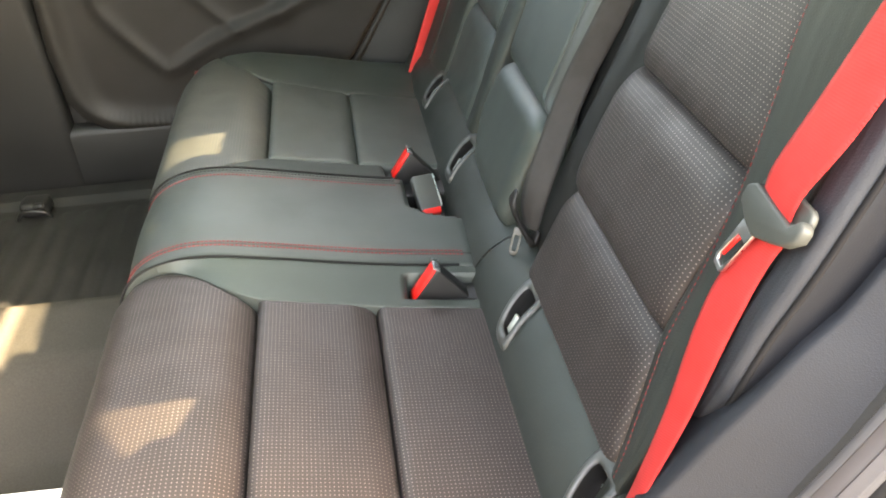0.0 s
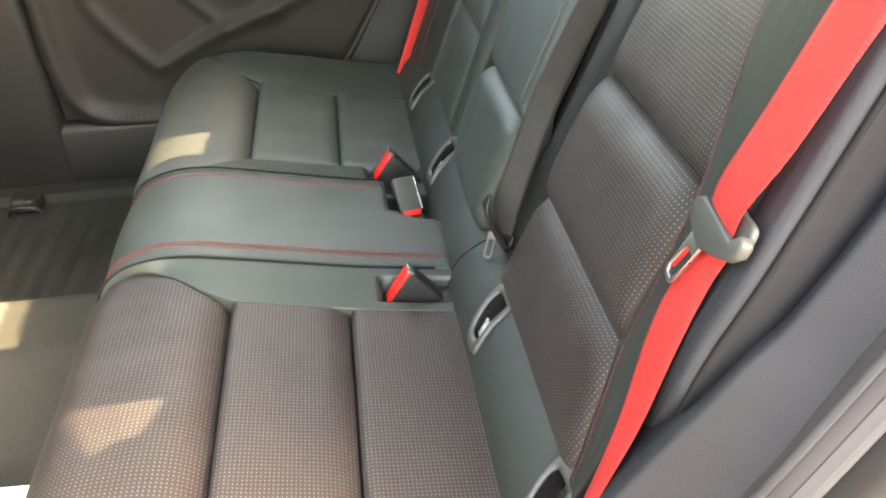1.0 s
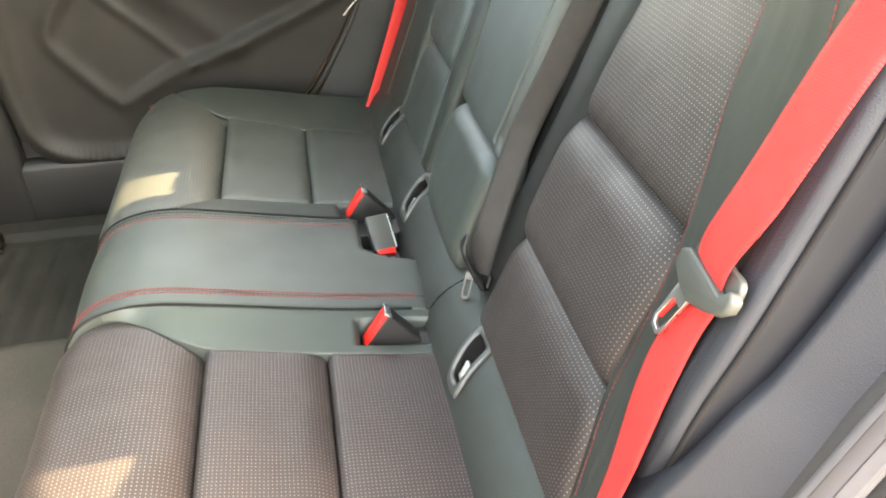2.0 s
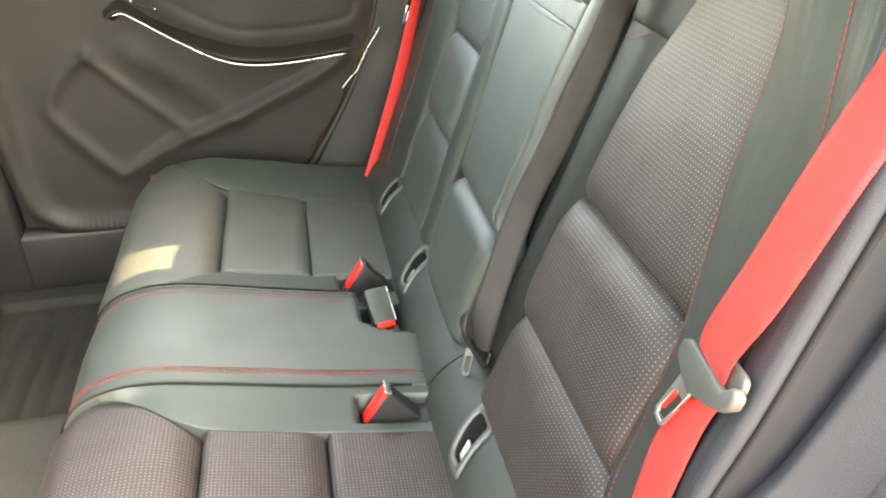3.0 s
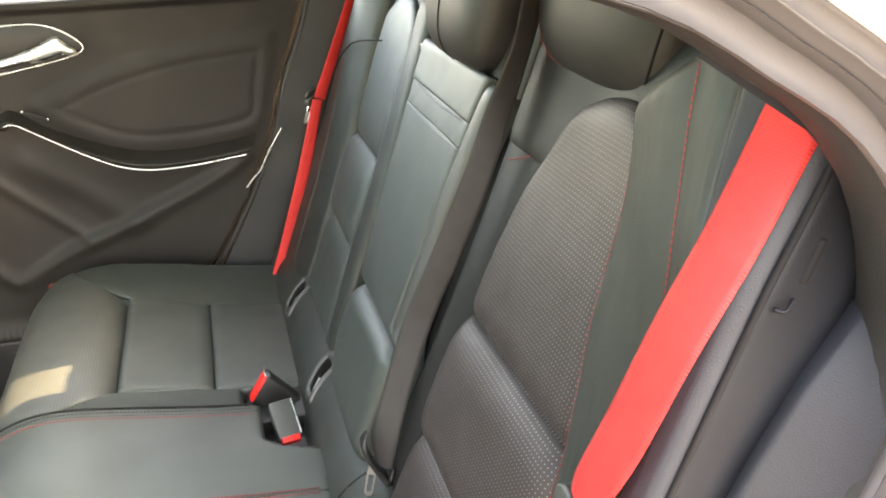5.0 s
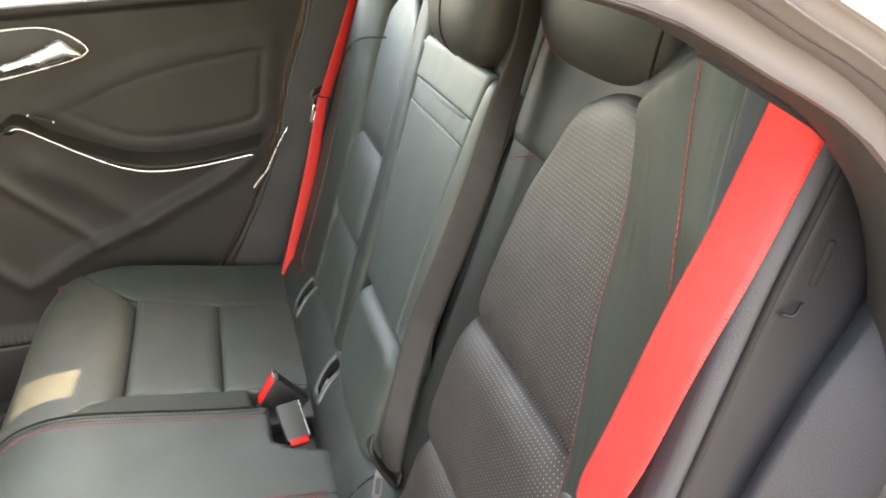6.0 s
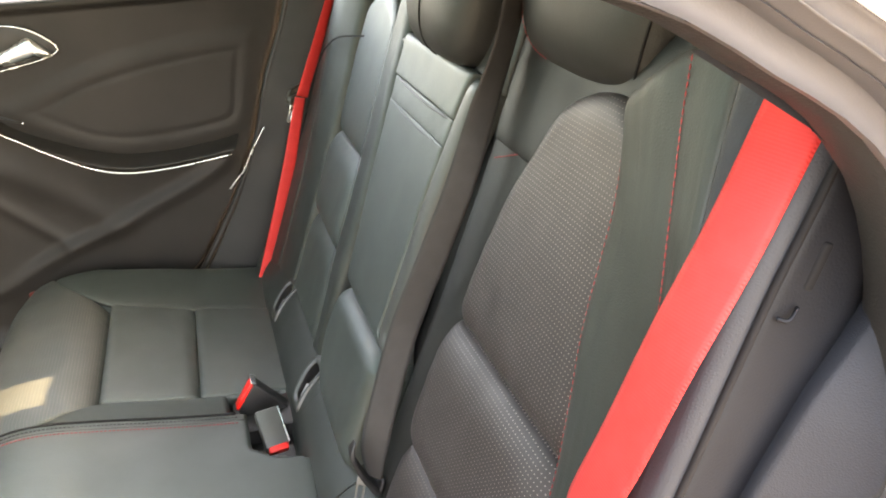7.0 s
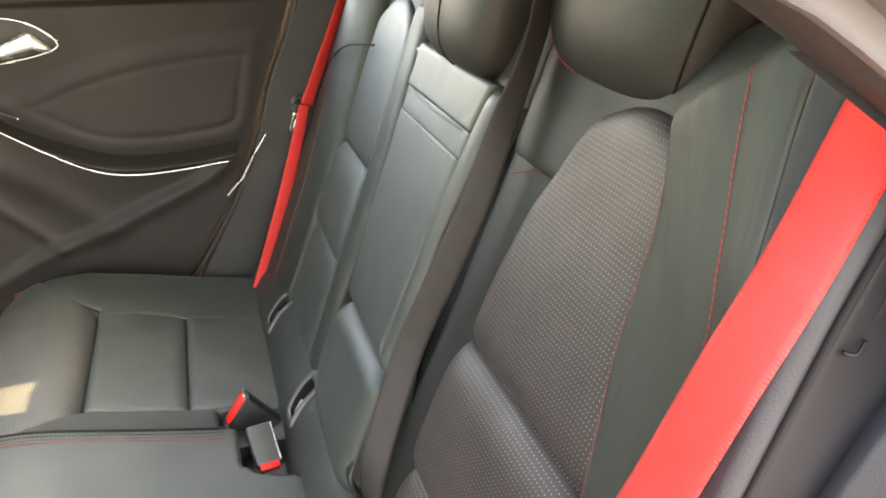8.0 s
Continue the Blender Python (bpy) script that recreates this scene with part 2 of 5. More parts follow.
def pillow(surface, a0, a1, lo, hi, na, nb, puff, drops, radii, skirt=0.02, wrinkle=0.0006, seed=0.0, extra=None, cloth=None):
    """A sewn panel over surface(a, b, h): a from a0 to a1, b from lo(a) to hi(a). drops and radii: how far each of its four
    edges (a0, a1, lo, hi) falls and over what width. UV in metres."""
    bm = bmesh.new()
    uv = bm.loops.layers.uv.new("UVMap")
    grid, where = [], {}
    steep = lambda n: [0.5 - 0.5 * math.cos(math.pi * i / n) for i in range(n + 1)]
    for u in steep(na):
        a = a0 + (a1 - a0) * u
        l, r = lo(a), hi(a)
        line = []
        for w in steep(nb):
            b = l + (r - l) * w
            gaps = (abs(a - a0), abs(a1 - a), abs(b - l), abs(r - b))
            h = puff - sum(dr * dome(g, ra) for dr, g, ra in zip(drops, gaps, radii))
            near = min(gaps)
            h += wrinkle * noise.noise(Vector((a * 22 + seed, b * 22, seed))) + 1.4 * wrinkle * noise.noise(Vector((a * 8, b * 8 + seed, 3)))
            h -= 0.5 * wrinkle * math.exp(-near / 0.012) * (1 + math.sin(a * 190 + b * 210 + seed))
            if extra:
                h += extra(a, b)
            v = bm.verts.new(surface(a, b, h))
            where[v] = (a, b)
            line.append(v)
        grid.append(line)
    ring = grid[0] + [row[-1] for row in grid[1:]] + grid[-1][-2::-1] + [row[0] for row in grid[-2:0:-1]]
    for i in range(na):
        for j in range(nb):
            bm.faces.new((grid[i][j], grid[i][j + 1], grid[i + 1][j + 1], grid[i + 1][j]))
    if skirt:
        low = []
        for v in ring:
            a, b = where[v]
            n = bm.verts.new(surface(a, b, -skirt - 0.01))
            where[n] = (a, b)
            low.append(n)
        for i in range(len(ring)):
            k = (i + 1) % len(ring)
            bm.faces.new((ring[i], low[i], low[k], ring[k]))
    for f in bm.faces:
        for loop in f.loops:
            loop[uv].uv = cloth(*where[loop.vert]) if cloth else where[loop.vert]
    bmesh.ops.recalc_face_normals(bm, faces=bm.faces)
    return bm


def tube(points, radius, n=40, sides=8, flat=1.0, closed=False):
    """A round or flattened cord along a curve through the points."""
    pts = spline(points, n)[0] if n else np.array(points, float)
    bm = bmesh.new()
    rings = []
    side = None
    for i, p in enumerate(pts):
        d = Vector(pts[min(i + 1, len(pts) - 1)] - pts[max(i - 1, 0)]).normalized()
        if side is None:
            side = d.cross(Vector((0.1, 0.3, 1))).normalized()
        side = (side - d * side.dot(d)).normalized()
        up = d.cross(side)
        r = radius[i] if isinstance(radius, (list, tuple)) else radius
        rings.append([bm.verts.new(Vector(p) + side * (r * math.cos(t)) + up * (r * flat * math.sin(t))) for t in [2 * math.pi * k / sides for k in range(sides)]])
    for a, b in zip(rings, rings[1:]):
        for k in range(sides):
            bm.faces.new((a[k], a[(k + 1) % sides], b[(k + 1) % sides], b[k]))
    bm.faces.new(rings[0][::-1])
    bm.faces.new(rings[-1])
    bmesh.ops.recalc_face_normals(bm, faces=bm.faces)
    return bm


def stitches(points, length=0.0042, gap=0.0010, radius=0.0006, lift=(0, 0, 0)):
    """A row of single threads along a curve."""
    total = spline(points, 10)[1]
    n = max(2, int(total / (length + gap)))
    pts = spline(points, n * 4)[0] + np.array(lift)
    bm = bmesh.new()
    share = length / (length + gap)
    for i in range(n):
        a, b = Vector(pts[4 * i]), Vector(pts[4 * i + 4])
        b = a + (b - a) * share
        d = (b - a).normalized()
        s = d.cross(Vector((0.3, 0.2, 1))).normalized() * radius
        t = d.cross(s)
        mid = (a + b) / 2 + t * 0
        ends = []
        for c, k in ((a, 0.5), (mid, 1.25), (b, 0.5)):
            ends.append([bm.verts.new(c + s * k), bm.verts.new(c + t * k), bm.verts.new(c - s * k), bm.verts.new(c - t * k)])
        for e, f in zip(ends, ends[1:]):
            for k in range(4):
                bm.faces.new((e[k], e[(k + 1) % 4], f[(k + 1) % 4], f[k]))
    return bm


def box(size, at=(0, 0, 0), bevel=0.004, segments=3, m=None, taper=None):
    """A bevelled block; taper: how much its top (+z) is scaled in x and y."""
    bm = bmesh.new()
    bmesh.ops.create_cube(bm, size=1)
    for v in bm.verts:
        k = taper if taper and v.co.z > 0 else (1, 1)
        v.co = Vector((v.co.x * size[0] * k[0], v.co.y * size[1] * k[1], v.co.z * size[2]))
    if bevel:
        bmesh.ops.bevel(bm, geom=bm.edges, offset=bevel, segments=segments, profile=0.5, affect="EDGES", clamp_overlap=True)
    bm.transform((m or Matrix()) if m else Matrix.Translation(at))
    return bm


def slab(outline, thickness, m, bevel=0.002, segments=2, hole=None):
    """A plate from an outline in its own plane (x, y), its face towards +z, put by m; hole: an inner outline with as many points."""
    bm = bmesh.new()
    out = [bm.verts.new((x, y, 0)) for x, y in outline]
    low = [bm.verts.new((x, y, -thickness)) for x, y in outline]
    n = len(out)
    for i in range(n):
        k = (i + 1) % n
        bm.faces.new((out[i], low[i], low[k], out[k]))
    if hole:
        inn = [bm.verts.new((x, y, 0)) for x, y in hole]
        inl = [bm.verts.new((x, y, -thickness)) for x, y in hole]
        for i in range(n):
            k = (i + 1) % n
            bm.faces.new((out[i], out[k], inn[k], inn[i]))
            bm.faces.new((inn[i], inn[k], inl[k], inl[i]))
            bm.faces.new((low[i], inl[i], inl[k], low[k]))
    else:
        bm.faces.new(out)
        bm.faces.new(low[::-1])
    bmesh.ops.recalc_face_normals(bm, faces=bm.faces)
    if bevel:
        edges = [e for e in bm.edges if len(e.link_faces) == 2 and e.calc_face_angle(0) > 0.8]
        bmesh.ops.bevel(bm, geom=edges, offset=bevel, segments=segments, profile=0.5, affect="EDGES", clamp_overlap=True)
    bm.transform(m)
    return bm


def loft(rows, closed=False, cap=False):
    """A skin over rows of places."""
    bm = bmesh.new()
    uv = bm.loops.layers.uv.new("UVMap")
    grid = [[bm.verts.new(Vector(p)) for p in row] for row in rows]
    n = len(grid[0])
    for a, b in zip(grid, grid[1:]):
        for k in range(n if closed else n - 1):
            bm.faces.new((a[k], a[(k + 1) % n], b[(k + 1) % n], b[k]))
    if cap and closed:
        bm.faces.new(grid[0][::-1])
        bm.faces.new(grid[-1])
    bmesh.ops.recalc_face_normals(bm, faces=bm.faces)
    return bm


def rounded(outline, n=48):
    """A closed smooth outline of n points through the given ones."""
    p = list(outline)
    pts = spline(p[-2:] + p + p[:2], 400)[0]
    d = np.linalg.norm(pts - np.array(p[0]), axis=1)
    first = int(np.argmin(d[:200]))
    last = 200 + int(np.argmin(d[200:]))
    span = pts[first:last]
    return [tuple(span[int(i * len(span) / n)]) for i in range(n)]


def strap(stations, thickness=0.0013, n=60):
    """Woven strap through stations of (left edge, right edge)."""
    left, length = spline([a for a, _ in stations], n)
    right = spline([b for _, b in stations], n)[0]
    bm = bmesh.new()
    uv = bm.loops.layers.uv.new("UVMap")
    where, tops, lows = {}, [], []
    for i in range(n + 1):
        a, b = Vector(left[i]), Vector(right[i])
        d = Vector(left[min(i + 1, n)] - left[max(i - 1, 0)]).normalized()
        nor = d.cross(b - a).normalized()
        top, low = [], []
        for k in range(9):
            p = a + (b - a) * (k / 8)
            bow = 0.0012 * math.sin(math.pi * k / 8)
            edge = 0.25 if k in (0, 8) else 1.0
            top.append(bm.verts.new(p + nor * (bow + thickness / 2 * edge)))
            low.append(bm.verts.new(p + nor * (bow - thickness / 2 * edge)))
            where[top[-1]] = where[low[-1]] = (length * i / n, 0.047 * k / 8)
        tops.append(top)
        lows.append(low)
    for i in range(n):
        for k in range(8):
            bm.faces.new((tops[i][k], tops[i][k + 1], tops[i + 1][k + 1], tops[i + 1][k]))
            bm.faces.new((lows[i][k], lows[i + 1][k], lows[i + 1][k + 1], lows[i][k + 1]))
        bm.faces.new((tops[i][0], tops[i + 1][0], lows[i + 1][0], lows[i][0]))
        bm.faces.new((tops[i][8], lows[i][8], lows[i + 1][8], tops[i + 1][8]))
    for f in bm.faces:
        for loop in f.loops:
            loop[uv].uv = where[loop.vert]
    bmesh.ops.recalc_face_normals(bm, faces=bm.faces)
    return bm


# ---- ground and shell of the car ----
bm = bmesh.new()
bmesh.ops.create_grid(bm, x_segments=40, y_segments=40, size=400)
tagged(part("ground", bm, ASPHALT), "grey asphalt ground outside the car", "ground", "", "structure")

rows = []
for x in np.linspace(-1.62, 1.13, 56):
    line = []
    for y in np.linspace(-0.68, 0.70, 70):
        hump = 0.5 + 0.5 * math.cos(math.pi * min(1, max(0, (abs(y - 0.025) - 0.07) / 0.06)))
        z = 0.285 + 0.135 * hump + 0.03 * min(1, max(0, (-y - 0.6) / 0.05))
        line.append((x, y, z + 0.002 * noise.noise(Vector((x * 15, y * 15, 0)))))
    rows.append(line)
tagged(part("floor", loft(rows), CARPET), "grey carpeted car floor with a raised centre tunnel", "floor", "", "structure")

# ---- rear bench cushion ----
CUSH, CUSH_LEN, CUSH_PTS = curve_of([(-0.415, 0.30), (-0.452, 0.40), (-0.476, 0.48), (-0.480, 0.535), (-0.464, 0.573), (-0.43, 0.593), (-0.375, 0.597), (-0.31, 0.586), (-0.17, 0.557), (-0.06, 0.540), (-0.005, 0.530), (0.05, 0.50)])


def along(x):
    """Length along the cushion's profile at which its upper side reaches x."""
    run = np.linspace(0, CUSH_LEN, 241)
    top = int(np.argmin(CUSH_PTS[:, 0]))
    return float(np.interp(x, CUSH_PTS[top:, 0], run[top:]))


def cushion(a, b, h):
    p, n = CUSH(a)
    x, z = p[0] + n[0] * h, p[1] + n[1] * h
    over = min(max((abs(b) - 0.47) / 0.20, 0), 1)
    front = min(max((-0.1 - x) / 0.3, 0), 1)
    x += 0.055 * over ** 3 * front
    x -= 0.014 * min(max((-0.34 - x) / 0.10, 0), 1) * min(max((abs(b) - 0.10) / 0.05, 0), 1)
    k = min(max((abs(b) - 0.47) / 0.15, 0), 1)
    z += (0.006 if b < 0 else 0.013) * k * k * (3 - 2 * k) * min(max((x + 0.47) / (0.12 if b < 0 else 0.26), 0), 1)
    z -= 0.11 * dome(0.672 - abs(b), 0.06)
    return Vector((x, b, z))


def on_cushion(x, y, h):
    return cushion(along(x), y, h)


bench = thing("rear_bench_cushion", "black leather rear bench cushion with red contrast stitching", "car seat", at=(-0.2, 0, 0.30))
A_F = float(np.interp(0.535, CUSH_PTS[:100, 1], np.linspace(0, CUSH_LEN, 241)[:100]))
S1, S2, S_END = along(-0.31), along(-0.17), along(-0.006)
INNER = ease([(0, 0.119), (along(-0.43), 0.119), (along(-0.41), 0.121), (along(-0.38), 0.138), (along(-0.345), 0.168), (along(-0.31), 0.183), (S_END, 0.190)])
MID = 0.1165
OUTER = ease([(0, 0.66), (along(-0.455), 0.652), (along(-0.425), 0.612), (along(-0.385), 0.56), (along(-0.34), 0.512), (along(-0.30), 0.487), (S2, 0.474), (S_END, 0.46)])
NEAR_OUTER = lambda a: OUTER(a) + 0.045 * min(max((a - along(-0.36)) / 0.1, 0), 1)


def buckle_pocket(a, b):
    """Hollow beside the middle seat in which an outer buckle sits."""
    mid, half = (-0.152, 0.020) if b < 0 else (0.142, 0.040)
    e = max(abs(a - (along(-0.128) + along(0.03)) / 2) / ((along(0.03) - along(-0.128)) / 2), abs(b - mid) / half)
    return -0.05 * min(max((1.06 - e) / 0.12, 0), 1)


def raised(a):
    """How far the middle seat stands above the outer ones."""
    return 0.015 * float(np.interp(a, (0.0, A_F, along(-0.40)), (0.1, 0.3, 1.0)))


def inner_extra(a, b):
    """The strip beside the middle seat slopes down from it, and holds a buckle."""
    k = min(max((abs(b) - MID) / max(INNER(a) - MID, 0.004), 0), 1)
    return raised(a) * (1 - k) ** 1.3 + buckle_pocket(a, b)


# how deep and how wide the edges of the middle panels are drawn in
SEWN = {-1: ((0.008, 0.022, 0.003, 0.003), (0.012, 0.040, 0.006, 0.006)), 1: ((0.006, 0.011, 0.003, 0.003), (0.012, 0.026, 0.006, 0.006))}
for side in (-1, 1):
    lo = (lambda a: -NEAR_OUTER(a)) if side < 0 else INNER
    hi = (lambda a: -INNER(a)) if side < 0 else OUTER
    part("front_fascia", pillow(cushion, 0.0, A_F, lo, hi, 24, 60, 0.003, (0.0, 0.003, 0.004, 0.004), (0.02, 0.008, 0.010, 0.010), wrinkle=0.0004, seed=side + 5), LEATHER_DARK, bench, "smooth leather front below the piping")
    part("front_piping", tube([cushion(A_F, side * y, 0.0015) for y in np.linspace(0.121, 0.63, 24)], 0.0017, 60, 6), LEATHER, bench)
    part("front_panel", pillow(cushion, A_F, S1, lo, hi, 60, 90, 0.004, (0.003, 0.028, 0.003, 0.003), (0.008, 0.070, 0.007, 0.007), wrinkle=0.0011, seed=side), INSERT if side < 0 else FAR_LIT_INSERT, bench, "perforated front panel with fine dots")
    part("middle_panel", pillow(cushion, S1, S2, lo, hi, 26, 40, 0.005, *SEWN[side], wrinkle=0.0010, seed=side + 3), INSERT if side < 0 else LEATHER, bench, "perforated panel with fine dots" if side < 0 else "smooth leather panel")
    part("rear_panel", pillow(cushion, S2, S_END, lo, hi, 26, 40, 0.005, (0.008 if side < 0 else 0.005, 0.016, 0.003, 0.003), (0.012, 0.034, 0.006, 0.006), wrinkle=0.0010, seed=side + 7), INSERT if side < 0 else LEATHER, bench, "perforated panel with fine dots" if side < 0 else "smooth leather panel")
    # the strip between the seat and the middle panel
    a_in = along(-0.428)
    lo2 = (lambda a: 0.0012 - INNER(a)) if side < 0 else (lambda a: MID)
    hi2 = (lambda a: -MID) if side < 0 else (lambda a: INNER(a) - 0.0012)
    part("inner_bolster", pillow(cushion, a_in, S_END, lo2, hi2, 120, 50, 0.0025, (0.004, 0.012, 0.0015, 0.0015), (0.01, 0.02, 0.004, 0.004), wrinkle=0.0003, seed=side + 11, extra=inner_extra), LEATHER, bench)
    # outer bolster, rolling down to the door side
    lo3 = (lambda a: -0.665) if side < 0 else (lambda a: OUTER(a) + 0.0014)
    hi3 = (lambda a: -NEAR_OUTER(a) - 0.0014) if side < 0 else (lambda a: 0.665)
    drops = (0.004, 0.02, 0.0, 0.003) if side < 0 else (0.004, 0.02, 0.003, 0.0)
    radii = (0.05, 0.03, 0.03, 0.016) if side < 0 else (0.05, 0.03, 0.016, 0.03)
    part("outer_bolster", pillow(cushion, along(-0.455), along(0.0), lo3, hi3, 60, 40, 0.001, drops, radii, skirt=0.18, seed=side + 17), LEATHER, bench)
    part("piping", tube([on_cushion(x, side * ((OUTER if side > 0 else NEAR_OUTER)(along(x)) + 0.001), -0.004) for x in np.linspace(-0.43, -0.05, 14)], 0.002, 50, 6), DARK_THREAD, bench)

# raised middle seat, with a cut-out at its rear corner for two buckles
MID_END = along(-0.02)


CUT = ease([(along(-0.108), 0.030), (along(-0.098), 0.014), (along(-0.075), 0.001), (along(-0.045), -0.004), (MID_END, -0.006)])


def mid_extra(a, b):
    cut = min(max((a - along(-0.110)) / 0.006, 0), 1) * min(max((b - CUT(a)) / 0.006, 0), 1)
    return raised(a) + 0.005 * math.cos(min(abs(b) / 0.116, 1) * math.pi / 2) - 0.065 * cut


part("middle_panel", pillow(cushion, 0.0, MID_END, lambda a: -0.1155, lambda a: 0.1155, 110, 100, 0.003, (0, 0.018, 0.004, 0.004), (0.02, 0.03, 0.007, 0.007), wrinkle=0.0004, seed=23, extra=mid_extra), LEATHER, bench, "smooth raised middle panel edged with red double stitching")
FRONT = along(-0.47) - 0.10
for y, mat, name, last in ((-0.0868, SEAM_THREAD, "red_stitching", -0.05), (-0.0945, SEAM_THREAD, "red_stitching", -0.05), (0.0885, SEAM_THREAD, "red_stitching", -0.122), (0.1035, DARK_THREAD, "stitching", -0.122)):
    pts = [cushion(a, y, 0.0034 + raised(a) + 0.005 * math.cos(abs(y) / 0.116 * math.pi / 2)) for a in np.linspace(FRONT, along(last), 40)]
    part(name, stitches(pts, radius=0.0009 if mat is SEAM_THREAD else 0.0007), mat, bench, "row of dark red threads" if mat is SEAM_THREAD else "", kind="stuff")
for y, last in ((-0.0907, -0.04), (0.096, -0.115)):
    # the sewn fold that stands up a little between two rows of thread
    part("seam", tube([cushion(a, y, 0.0022 + raised(a) + 0.005 * math.cos(abs(y) / 0.116 * math.pi / 2)) for a in np.linspace(FRONT, along(last), 40)], 0.0017, 80, 6), LEATHER_DARK, bench)
for y, last in ((-0.1160, -0.06), (0.1160, -0.125)):
    part("crease", tube([cushion(a, y, raised(a) + 0.0026) for a in np.linspace(A_F, along(last), 40)], 0.0017, 90, 6), DARK_THREAD, bench)
part("front_skirt", box((0.02, 1.2, 0.2), (-0.40, 0, 0.30), 0.006), BLACK, bench)
part("base", box((0.40, 1.24, 0.2), (-0.2, 0, 0.37), 0.02), BLACK, bench)

# ---- padded roll at the foot of the backrest ----
roll = thing("lower_backrest_roll", "padded black leather roll along the foot of the backrest", "car seat", at=(0.04, 0, 0.48))
SLOTS = (-0.520, -0.256, 0.135, 0.412)
SLOT_AT, SKEW = 0.098, 0.5


ROLL, ROLL_LEN, _ = curve_of([(-0.030, 0.48), (-0.034, 0.505), (-0.029, 0.524), (-0.013, 0.545), (0.003, 0.562), (0.020, 0.577), (0.040, 0.590), (0.075, 0.597)])


def roll_skin(bulge):
    def f(a, b, h):
        p, n = ROLL(a)
        k = bulge * math.sin(math.pi * min(max(a / ROLL_LEN, 0), 1))
        return Vector((p[0] + n[0] * (h + k), b, p[1] + n[1] * (h + k)))
    return f


for y0, y1, bulge, mat in ((-0.66, -0.122, 0.026, LEATHER_DARK), (-0.1205, 0.085, 0.027, LEATHER_DARK), (0.0865, 0.66, 0.026, LEATHER_DARK)):
    slot_ys = [y for y in SLOTS if y0 < y < y1]

    def dent(a, b, slot_ys=slot_ys):
        d = 0.0
        for y in slot_ys:
            q = abs((a - SLOT_AT) / 0.030) ** 4 + abs((b - y - SKEW * (a - SLOT_AT)) / 0.021) ** 4
            d = max(d, 1.0 if q < 1 else 0.0)
        return -0.034 * d
    part("roll_cover", pillow(roll_skin(bulge), 0.0, ROLL_LEN, lambda a, y=y0: y, lambda a, y=y1: y, 60, 160, 0.0, (0, 0, 0.0004, 0.0004), (0.01, 0.01, 0.002, 0.002), skirt=0.0, wrinkle=0.0002, seed=y0, extra=dent), mat, roll)

# ---- child-seat anchor guides ----
for y in SLOTS:
    guide = thing("anchor_guide", "dark plastic child-seat anchor guide set in the padded roll", "anchor guide", "child-seat anchor guides", (0.0, y, 0.56))
    skin = roll_skin(0.026)

    def guide_point(u, v, h, y=y, skin=skin):
        return skin(SLOT_AT + v, y + u + SKEW * v, h)
    ring = rounded([(0.024, 0.006), (0.023, 0.029), (0.010, 0.0345), (-0.020, 0.0345), (-0.0255, 0.028), (-0.0235, 0.0), (-0.020, -0.028), (-0.008, -0.034), (0.010, -0.034), (0.019, -0.027)], 48)
    rows = [[guide_point(u * k, v * k, lift) for u, v in ring] for k, lift in ((1.03, -0.006), (1.03, 0.0010), (0.99, 0.0034), (0.86, 0.0042), (0.70, 0.0034), (0.66, 0.0004))]
    part("surround", loft(rows, closed=True), SATIN, guide)
    part("backing", loft([[guide_point(u * k, v * k, h) for u, v in ring] for k, h in ((0.665, 0.0), (0.65, -0.012), (0.64, -0.032), (0.02, -0.032))], closed=True), BLACK, guide)
    part("anchor_bar", tube([guide_point(u, 0.008, h) for u, h in ((-0.015, -0.026), (0.0, -0.021), (0.015, -0.026))], 0.003, 10, 8), STEEL, guide)
    tag = [guide_point(-0.003 + 0.0095 * j, -0.021 + 0.017 * i, -0.004) for i, j in ((0, -1), (0, 1), (1, 1), (1, -1))]
    bmt = bmesh.new()
    vs = [bmt.verts.new(p) for p in tag]
    f = bmt.faces.new(vs)
    g = bmesh.ops.extrude_face_region(bmt, geom=[f])
    bmesh.ops.translate(bmt, verts=[e for e in g["geom"] if isinstance(e, bmesh.types.BMVert)], vec=(0.003, 0, -0.002))
    bmesh.ops.subdivide_edges(bmt, edges=bmt.edges, cuts=2)
    for v in bmt.verts:
        v.co += Vector((0.0012, 0, 0.0012)) * noise.noise(v.co * 300)
    part("tag", bmt, LABEL, guide, "crumpled white tag")

# ---- backrests ----
BACK = lerp([(0.50, -0.025), (0.60, 0.018), (0.715, 0.065), (0.84, 0.118), (1.0, 0.180), (1.06, 0.203), (1.12, 0.225), (1.2, 0.252), (1.3, 0.285)])


def rest(a, b, h):
    """Front of a backrest: a is the height, b across, h forward of it."""
    x = sum(BACK(a + k * 0.012) for k in range(-3, 4)) / 7
    return Vector((x - 0.92 * h, b, a + 0.39 * h))


